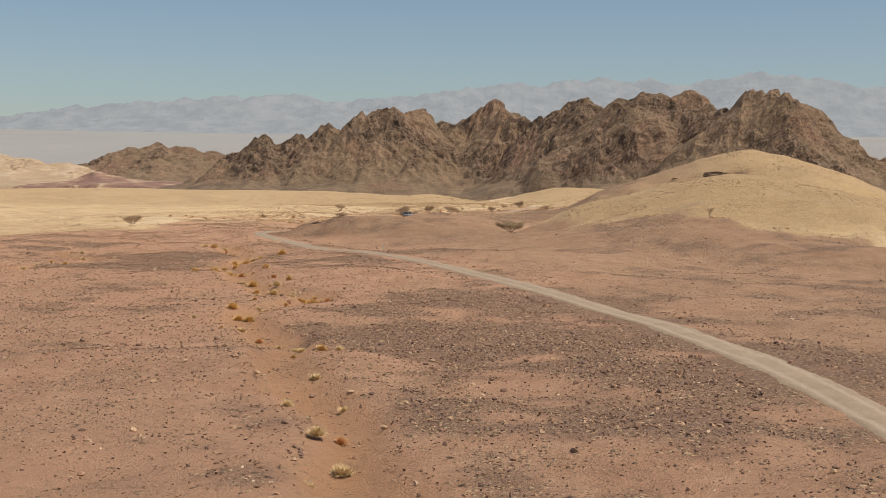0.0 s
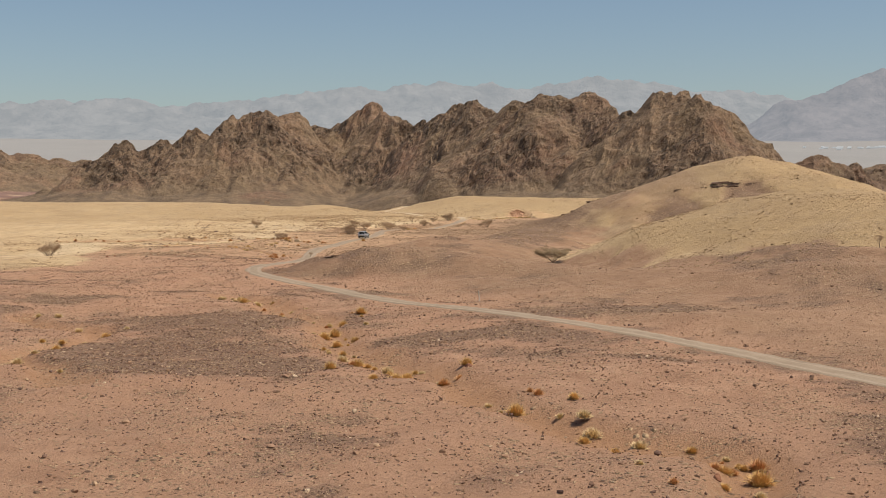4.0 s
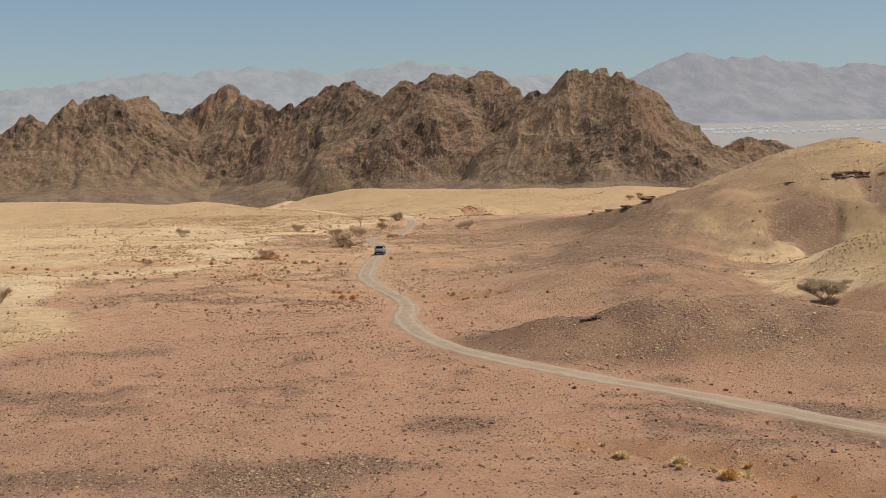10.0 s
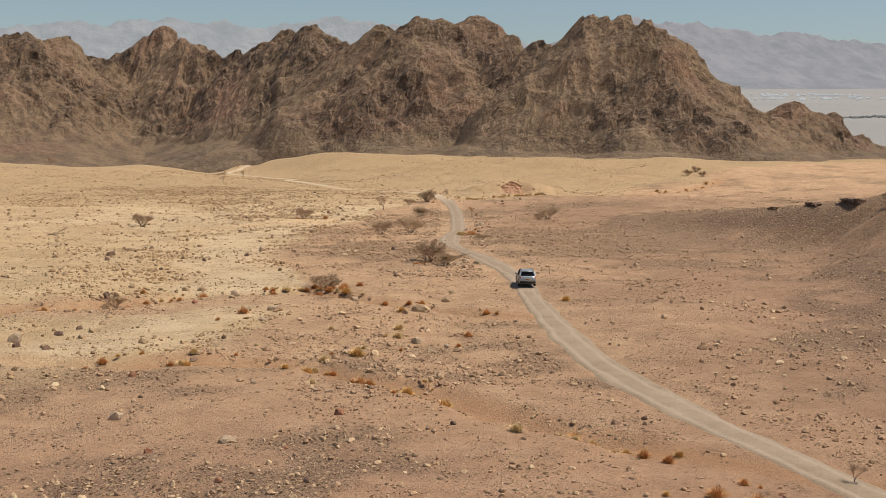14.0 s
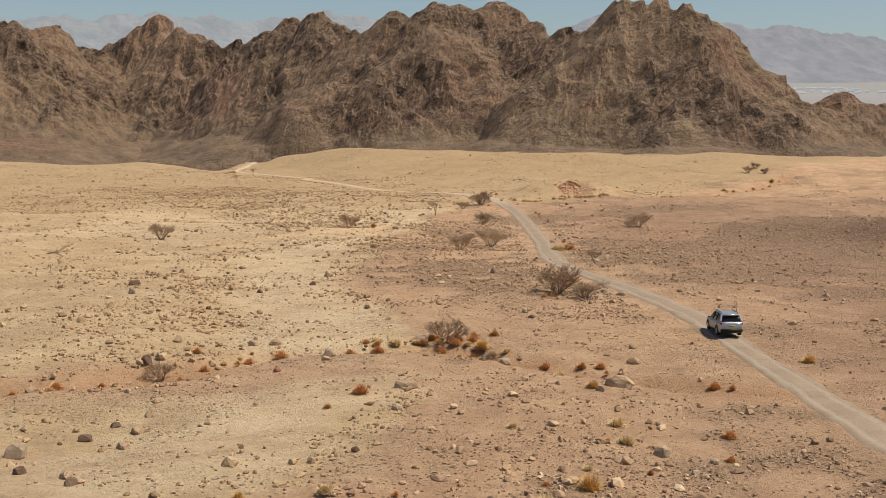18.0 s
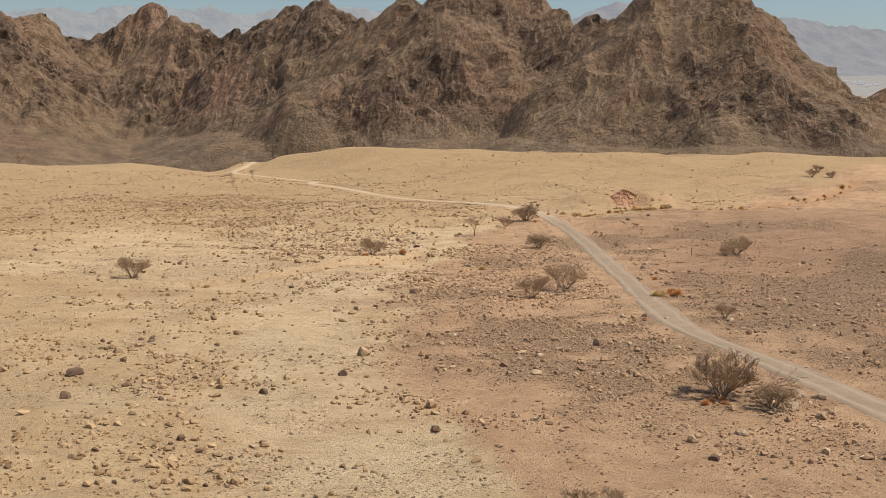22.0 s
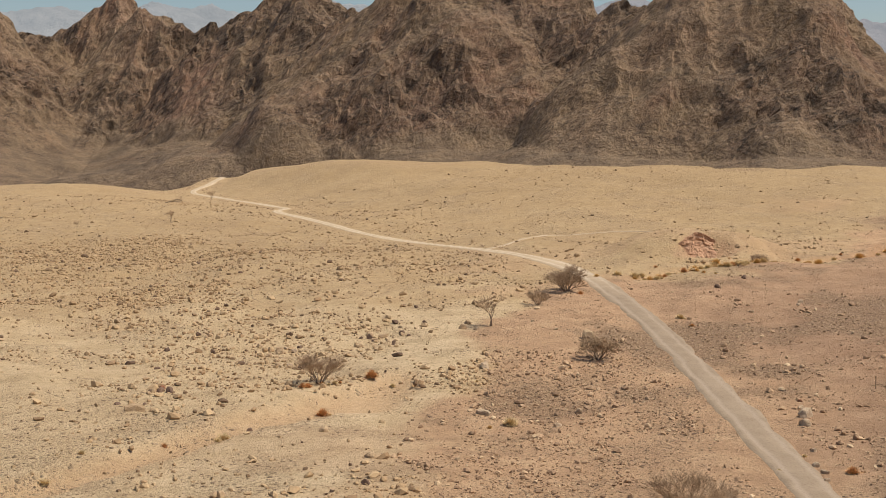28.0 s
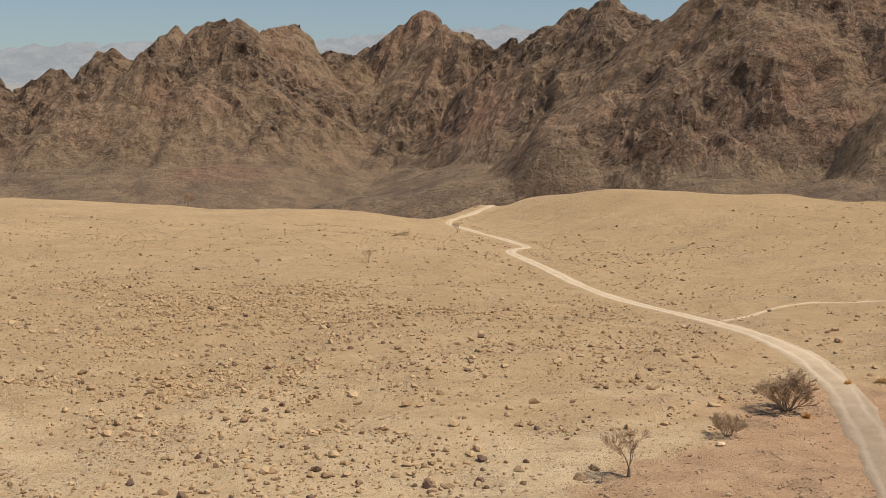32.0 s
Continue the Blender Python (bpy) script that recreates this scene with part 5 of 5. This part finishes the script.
def dead_limbs(x, y, seed, size):
    """Fallen, sun-bleached branches lying on the ground."""
    rng = random.Random(seed)
    top = new("dead_branch")
    S, T = ([], []), ([], [])
    for _ in range(5):
        a = rng.uniform(-0.6, 0.9)
        grow(S, T, Vector((rng.uniform(-0.3, 0.3), rng.uniform(-0.3, 0.3), 0.25)), Vector((math.cos(a), math.sin(a), 0.25)), size * 0.4, 0.05, 1, rng, 0.6, -0.15, 2)
    part("limb", S[0] + T[0], S[1] + [tuple(i + len(S[0]) for i in f) for f in T[1]], MAT_BARK, top)
    top.matrix_world = Matrix.Translation((x, y, gz(x, y))) @ Matrix.Rotation(-0.5, 4, "Z")
    tagged(top, "fallen dead branch of a thorn bush on the ground", "branch")


dead_limbs(13.8, 158.0, 5, 3.4)
dead_limbs(-30.6, 210, 6, 3.0)
dead_limbs(28.7, 432, 12, 4.0)
dead_limbs(-5, 134, 9, 1.8)


def tuft(name, label, mat, seed, height, width, blades, lean):
    """A round, spiky clump of dry stalks that spread from the root."""
    rng = random.Random(seed)
    top = new(name)
    V, F = [], []
    for _ in range(blades):
        a, e = rng.uniform(0, 6.283), rng.uniform(0.05, 1.0) ** 0.8
        flat = math.sqrt(max(0.0, 1 - e * e))
        d = Vector((math.cos(a) * flat * width / height * 0.5, math.sin(a) * flat * width / height * 0.5, e)) * height * rng.uniform(0.6, 1.05)
        p = Vector((rng.gauss(0, 0.10) * width, rng.gauss(0, 0.10) * width, -0.03))
        w = Vector((-math.sin(a), math.cos(a), rng.uniform(-0.6, 0.6))).normalized() * rng.uniform(0.010, 0.020)
        q = p + d * 0.55 + Vector((rng.uniform(-lean, lean), rng.uniform(-lean, lean), rng.uniform(0, lean))) * 0.12
        n = len(V)
        V += [p - w * 0.6, p + w * 0.6, q + w, q - w, p + d + w * 0.4, p + d - w * 0.4]
        F += [(n, n + 1, n + 2, n + 3), (n + 3, n + 2, n + 4, n + 5)]
    part("foliage", V, F, mat, top)
    tagged(top, label, "grass tuft", "dry tufts along the washes")
    return top


TUFTS = [tuft("grass_tuft", "tuft of golden dry grass in a dry wash", MAT_GOLD, 21, 0.62, 1.1, 700, 0.35),
         tuft("grass_tuft", "tuft of straw-coloured dry grass in a dry wash", MAT_STRAW, 22, 0.50, 1.0, 520, 0.35),
         tuft("brush_tuft", "rusty brown dry brush on the desert ground", MAT_RUST, 23, 0.55, 1.0, 560, 0.4)]
for q, ob in enumerate(TUFTS):
    ob.matrix_world = Matrix.Translation(((2, 15, 34)[q], (-95, -118, 203)[q], gz((2, 15, 34)[q], (-95, -118, 203)[q])))
for kind, size, spots in (
    (0, 1.05, [(2, -70), (4, -61), (12, -114), (19, -129), (16, -144), (15, -141), (30, -88), (32, -94), (17, -145), (20, -131), (6, -103), (50, -187), (3, -67), (6, -54), (4, -93), (3, -75), (-18, -64),
               (-21, -72), (7, -100), (11, -100), (-17, 97), (-12, 102), (-12, 82), (-7, 72), (1, 62), (-4, 136), (-3, 120), (14.5, 123)]),
    (1, 1.0, [(17, -122), (-5, -41), (15, -120), (47, -153), (6, -95), (-7, -38), (-2, -51), (3, -89), (-15, 100), (-11, 73), (2, 53), (-7, 135), (-6, 111), (-34, 130), (-7, 108), (27, 236), (71, 293), (74, 293),
              (80, 298), (64, 293), (8, 237), (-3, 231), (57, 266), (-8, 225), (66, 290), (77, 295), (84, 299), (90, 300)]),
    (2, 1.0, [(-15, 90), (-6, 61), (-5, 59), (0, 56), (-17, 122), (-18, 139), (-24, 138), (-26, 132), (-1, 108), (16, 243.5), (40, 217), (22, 252), (54, 282), (69, 292), (87, 300), (21, -128), (9, -104), (33, 201)]),
):
    for px, py in spots:
        if not off_road(np.array([px]), np.array([py]), 2.4)[0]:
            continue
        put_at(TUFTS[kind], px, py, size * pr.uniform(0.75, 1.3), pr.uniform(0, 6.28))
        for _ in range(pr.choice((1, 2, 2))):
            put_at(TUFTS[pr.choice((0, 1, 1, 2, kind))], px + pr.gauss(0, 2.2), py + pr.gauss(0, 2.6), size * pr.uniform(0.3, 0.7), pr.uniform(0, 6.28))


# rusty brush round the large bare bush and the orange bush by the track
for bx, by, size, n in ((-5.4, 139.0, 0.9, 16), (32.8, 201.4, 1.25, 5), (17.2, 250.2, 0.6, 6), (11.5, 156.4, 0.6, 8), (-9, 140, 0.7, 9)):
    for _ in range(n):
        put_at(TUFTS[pr.choice((2, 2, 1))], bx + pr.gauss(0, 0.35 * n ** 0.5), by + pr.gauss(0, 0.25 * n ** 0.5), size * pr.uniform(0.6, 1.3), pr.uniform(0, 6.28))
# low golden tufts strewn along the dry washes
for w, count, kinds, grown in ((WASHES[0], 62, (0, 0, 1, 1, 2), 0.3), (WASHES[1], 60, (0, 1, 2, 2), 0.3), (WASHES[2], 56, (1, 2, 2, 2), 0.3), (WASHES[4][:24], 55, (0, 1, 1, 2), 0.75), (WASHES[4], 30, (0, 0, 1, 2), 0.5), (WASHES[3], 14, (0, 1), 0.3)):
    for _ in range(count):
        px, py = w[pr.randrange(len(w))]
        px, py = px + pr.gauss(0, 1.1), py + pr.gauss(0, 1.3)
        if off_road(np.array([px]), np.array([py]), 3.0)[0]:
            put_at(TUFTS[pr.choice(kinds)], px, py, pr.uniform(grown, grown + 0.6 + grown * 0.5), pr.uniform(0, 6.28))


def marker_post(x, y, h, mat, label, r=0.055):
    bm = bmesh.new()
    bmesh.ops.create_cone(bm, segments=10, radius1=r, radius2=r * 0.85, depth=h, cap_ends=True)
    bmesh.ops.translate(bm, verts=bm.verts, vec=(0, 0, h / 2 - 0.1))
    bmesh.ops.bevel(bm, geom=[e for e in bm.edges if e.calc_face_angle(0) > 1], offset=r * 0.2, segments=2, affect="EDGES")
    me = bpy.data.meshes.new("marker_post")
    bm.to_mesh(me)
    bm.free()
    me.materials.append(mat)
    ob = new("marker_post", me)
    ob.matrix_world = pose(x, y, gz(x, y), 3, -4, 0)
    tagged(ob, label, "post")


marker_post(20, -41, 1.3, MAT_POST, "pale painted marker post beside the track")
marker_post(54, 233, 1.1, MAT_RUSTPOST, "thin rusty iron post on the stony ground", 0.03)
marker_post(21.5, 143, 1.2, MAT_RUSTPOST, "thin rusty iron post beside the track", 0.03)

# ---- the car ----
def loft(sections, closed_ends=True):
    """A skin over rings of equal length."""
    bm = bmesh.new()
    rings = [[bm.verts.new(p) for p in r] for r in sections]
    n = len(rings[0])
    for a, b in zip(rings, rings[1:]):
        for i in range(n):
            bm.faces.new((a[i], a[(i + 1) % n], b[(i + 1) % n], b[i]))
    if closed_ends:
        bm.faces.new(rings[0][::-1])
        bm.faces.new(rings[-1])
    bmesh.ops.recalc_face_normals(bm, faces=bm.faces)
    return bm


def bm_part(name, bm, mat, parent, label="", bevel=0.0, smooth_faces=True):
    if bevel:
        bmesh.ops.bevel(bm, geom=[e for e in bm.edges if e.is_manifold and e.calc_face_angle(0) > 0.5], offset=bevel, segments=2, affect="EDGES")
    me = bpy.data.meshes.new(name)
    bm.to_mesh(me)
    bm.free()
    for f in me.polygons:
        f.use_smooth = smooth_faces
    me.materials.append(mat)
    ob = new(name, me)
    ob.parent = parent
    if label:
        ob["label"] = label
    return ob


def block(cx, cy, cz, sx, sy, sz):
    bm = bmesh.new()
    bmesh.ops.create_cube(bm, size=1.0)
    bmesh.ops.scale(bm, vec=(sx, sy, sz), verts=bm.verts)
    bmesh.ops.translate(bm, vec=(cx, cy, cz), verts=bm.verts)
    return bm


def ring(y, z0, z1, w0, w1, crown=0.0):
    """A rounded cross-section at station y: bottom z0, top z1, half widths at the bottom and top."""
    h = z1 - z0
    pts = [(-w0 * 0.92, z0), (-w0, z0 + 0.10 * h), (-(w0 * 0.45 + w1 * 0.55) - 0.01, z0 + 0.55 * h), (-w1, z1 - 0.10 * h), (-w1 * 0.93, z1), (-w1 * 0.5, z1 + crown), (0, z1 + crown * 1.25)]
    pts += [(-x, z) for x, z in pts[-2::-1]]
    return [(x, y, z) for x, z in pts]


def build_car():
    car = new("car")
    # lower body, front at +y
    st = [(2.30, 0.42, 0.66, 0.62, 0.58), (2.22, 0.34, 0.84, 0.80, 0.74), (2.0, 0.30, 0.95, 0.88, 0.82), (1.55, 0.28, 1.02, 0.90, 0.86), (1.0, 0.28, 1.07, 0.905, 0.88), (0.7, 0.28, 1.08, 0.905, 0.88),
          (0.0, 0.28, 1.08, 0.905, 0.88), (-0.9, 0.28, 1.10, 0.905, 0.88), (-1.6, 0.30, 1.12, 0.90, 0.86), (-2.05, 0.33, 1.12, 0.88, 0.83), (-2.22, 0.36, 1.08, 0.84, 0.79), (-2.30, 0.45, 0.95, 0.76, 0.72)]
    body = bm_part("body", loft([ring(y, a, b, c, d, 0.02) for y, a, b, c, d in st]), MAT_PAINT, car, "silver-grey painted car body")
    # windows and roof
    gl = [(1.02, 1.04, 1.07, 0.80, 0.79), (0.35, 1.05, 1.56, 0.84, 0.66), (0.05, 1.06, 1.62, 0.85, 0.66), (-0.9, 1.08, 1.63, 0.85, 0.67), (-1.7, 1.08, 1.58, 0.83, 0.65), (-2.12, 1.08, 1.14, 0.79, 0.74)]
    bm_part("glasshouse", loft([ring(*q, 0.012) for q in gl]), MAT_GLASS, car, "dark tinted windows")
    rf = [(0.42, 1.545, 1.60, 0.64, 0.62), (0.05, 1.60, 1.665, 0.67, 0.63), (-0.9, 1.61, 1.685, 0.68, 0.64), (-1.6, 1.58, 1.655, 0.67, 0.62), (-1.86, 1.52, 1.585, 0.64, 0.60)]
    bm_part("roof", loft([ring(*q, 0.012) for q in rf]), MAT_PAINT, car)
    for s in (-1, 1):
        for y0, z0, x0, y1, z1, x1, w in ((1.0, 1.06, 0.80, 0.38, 1.57, 0.655, 0.07), (0.0, 1.07, 0.862, -0.05, 1.62, 0.672, 0.06), (-0.95, 1.08, 0.862, -0.98, 1.63, 0.682, 0.06), (-2.05, 1.10, 0.80, -1.74, 1.58, 0.655, 0.16)):
            V, F = [], []
            tube(V, F, Vector((s * x0, y0, z0)), Vector((s * x1, y1, z1)), w * 0.62, w * 0.55, 6)
            part("pillar", V, F, MAT_PAINT if w != 0.06 else MAT_BLACK, car)
        V, F = [], []
        pts = [(s * 0.60, 0.15, 1.655), (s * 0.60, 0.02, 1.735), (s * 0.60, -1.35, 1.745), (s * 0.60, -1.52, 1.66)]
        for p, q in zip(pts, pts[1:]):
            tube(V, F, Vector(p), Vector(q), 0.026, 0.026, 6)
        part("roof_rail", V, F, MAT_BLACK, car, "black roof rail")
        m = bm_part("mirror", block(s * 0.99, 0.72, 1.12, 0.18, 0.11, 0.14), MAT_PAINT, car, "", 0.03)
        bm_part("mirror_glass", block(s * 0.99, 0.66, 1.12, 0.14, 0.012, 0.10), MAT_GLASS, m)
        bm_part("tail_light", block(s * 0.70, -2.16, 0.98, 0.26, 0.22, 0.17), MAT_TAIL, car, "red tail lamp", 0.03)
        bm_part("headlight", block(s * 0.66, 2.12, 0.80, 0.34, 0.20, 0.14), MAT_LAMP, car, "clear headlamp", 0.03)
        bm_part("sill", block(s * 0.885, -0.05, 0.33, 0.08, 1.95, 0.13), MAT_BLACK, car, "black plastic sill", 0.02)
        for y in (0.28, -0.78):
            bm_part("door_handle", block(s * 0.905, y - 0.2, 0.98, 0.03, 0.17, 0.035), MAT_PAINT, car, "", 0.008)
        for y in (0.52, -0.46, -1.36):
            bm_part("door_gap", block(s * 0.897, y, 0.70, 0.012, 0.014, 0.62), MAT_BLACK, car)
        for y in (1.42, -1.33):
            V, F = [], []
            for i in range(13):
                a0, a1 = math.pi * i / 13, math.pi * (i + 1) / 13
                tube(V, F, Vector((s * 0.89, y + 0.40 * math.cos(a0), 0.36 + 0.40 * math.sin(a0))), Vector((s * 0.89, y + 0.40 * math.cos(a1), 0.36 + 0.40 * math.sin(a1))), 0.045, 0.045, 5)
            part("wheel_arch", V, F, MAT_BLACK, car, "black wheel arch trim")
            bm = bmesh.new()
            bmesh.ops.create_cone(bm, segments=20, radius1=0.37, radius2=0.37, depth=0.06, cap_ends=True, matrix=Matrix.Translation((s * 0.868, y, 0.37)) @ Matrix.Rotation(radians(90), 4, "Y"))
            bm_part("wheel_well", bm, MAT_BLACK, car)
            wheel = new("wheel")
            wheel.parent = car
            bm = bmesh.new()
            prof = [(0.225, -0.10), (0.33, -0.11), (0.355, -0.08), (0.36, 0.0), (0.355, 0.08), (0.33, 0.11), (0.225, 0.10)]
            rows = [[bm.verts.new((s * 0.80 + u, y + r * math.cos(6.28318 * i / 28), 0.36 + r * math.sin(6.28318 * i / 28))) for r, u in prof] for i in range(28)]
            for i in range(28):
                for j in range(len(prof)):
                    bm.faces.new((rows[i][j], rows[i][(j + 1) % len(prof)], rows[(i + 1) % 28][(j + 1) % len(prof)], rows[(i + 1) % 28][j]))
            bmesh.ops.recalc_face_normals(bm, faces=bm.faces)
            bm_part("tyre", bm, MAT_TYRE, wheel, "dusty black tyre")
            bm = bmesh.new()
            bmesh.ops.create_cone(bm, segments=24, radius1=0.235, radius2=0.235, depth=0.05, cap_ends=True, matrix=Matrix.Translation((s * 0.83, y, 0.36)) @ Matrix.Rotation(radians(90), 4, "Y"))
            bm_part("rim", bm, MAT_BLACK, wheel)
            for i in range(5):
                V, F = [], []
                a = 6.28318 * i / 5 + 0.3
                tube(V, F, Vector((s * 0.915, y, 0.36)), Vector((s * 0.905, y + 0.22 * math.cos(a), 0.36 + 0.22 * math.sin(a))), 0.05, 0.035, 5)
                part("spoke", V, F, MAT_ALLOY, wheel, "alloy spoke")
    bm_part("rear_bumper", block(0, -2.25, 0.50, 1.66, 0.20, 0.24), MAT_BLACK, car, "black lower rear bumper", 0.05)
    bm_part("front_bumper", block(0, 2.22, 0.46, 1.60, 0.18, 0.22), MAT_BLACK, car, "black lower front bumper", 0.05)
    bm_part("grille", block(0, 2.265, 0.72, 0.80, 0.06, 0.20), MAT_BLACK, car, "dark front grille", 0.02)
    bm_part("tailgate_trim", block(0, -2.285, 0.93, 0.86, 0.03, 0.05), MAT_ALLOY, car, "bright tailgate strip", 0.01)
    plate = bm_part("number_plate", block(0, -2.305, 0.80, 0.50, 0.03, 0.12), MAT_PLATE, car, "yellow number plate", 0.006)
    bm_part("plate_bar", block(0, -2.323, 0.80, 0.38, 0.006, 0.05), MAT_BLACK, plate)
    bm_part("rear_spoiler", block(0, -1.88, 1.605, 1.16, 0.24, 0.05), MAT_PAINT, car, "", 0.015)
    bm_part("rear_wiper", block(0.12, -2.03, 1.20, 0.46, 0.02, 0.02), MAT_BLACK, car)
    bm_part("underbody", block(0, 0, 0.30, 1.5, 3.9, 0.12), MAT_BLACK, car)
    x, y = 14.1, 135.0
    k = int(np.argmin(np.hypot(ROAD[:, 0] - x, ROAD[:, 1] - y)))
    d = ROAD[k + 1] - ROAD[k - 1]
    car.matrix_world = pose(ROAD[k][0], ROAD[k][1], ROAD_Z[k] + 0.17, 0, 0, math.degrees(math.atan2(-d[0], d[1])))
    tagged(car, "silver-grey estate car with roof rails on the dirt track", "car")


build_car()

# ---- settlement in the far valley ----
def far_house(x, y, w, d, h):
    top = new("house")
    top.matrix_world = Matrix.Translation((x, y, gz(x, y))) @ Matrix.Rotation(-0.58, 4, "Z")
    wall = block(0, 0, h / 2, w, d, h)
    for v in wall.verts:
        if v.co.y > 0 and v.co.z > h / 2:
            v.co.z += d * 0.45
    bm_part("wall", wall, MAT_WHITE, top, "", 0.05, False)
    roof = block(0, 0, 0, w * 1.06, d * 1.2, 0.3)
    bmesh.ops.rotate(roof, verts=roof.verts, cent=(0, 0, 0), matrix=Matrix.Rotation(math.atan(0.45), 3, "X"))
    bmesh.ops.translate(roof, verts=roof.verts, vec=(0, 0, h + d * 0.225 + 0.2))
    bm_part("roof", roof, MAT_WHITE, top, "", 0.05, False)
    tagged(top, "white building with a sloping roof far away in the valley", "house", "white buildings in the valley")


hr = random.Random(77)
for _ in range(170):
    u, row = hr.random(), hr.random() < 0.5
    far_house(1120 + 720 * u + hr.uniform(-30, 30), (2160 if row else 2480) + hr.gauss(0, 45), hr.uniform(5, 13), hr.uniform(4, 7), hr.uniform(0.8, 1.6))


def palm_grove():
    g = np.random.default_rng(5)
    n = 420
    x, y = g.uniform(930, 1250, n), g.uniform(1330, 1370, n)
    stones("palm_grove", x, y, g.uniform(2.5, 4.5, n), MAT_GROVE, "dark strip of palm plantation in the valley", 9, False, True)["category"] = "plantation"


palm_grove()
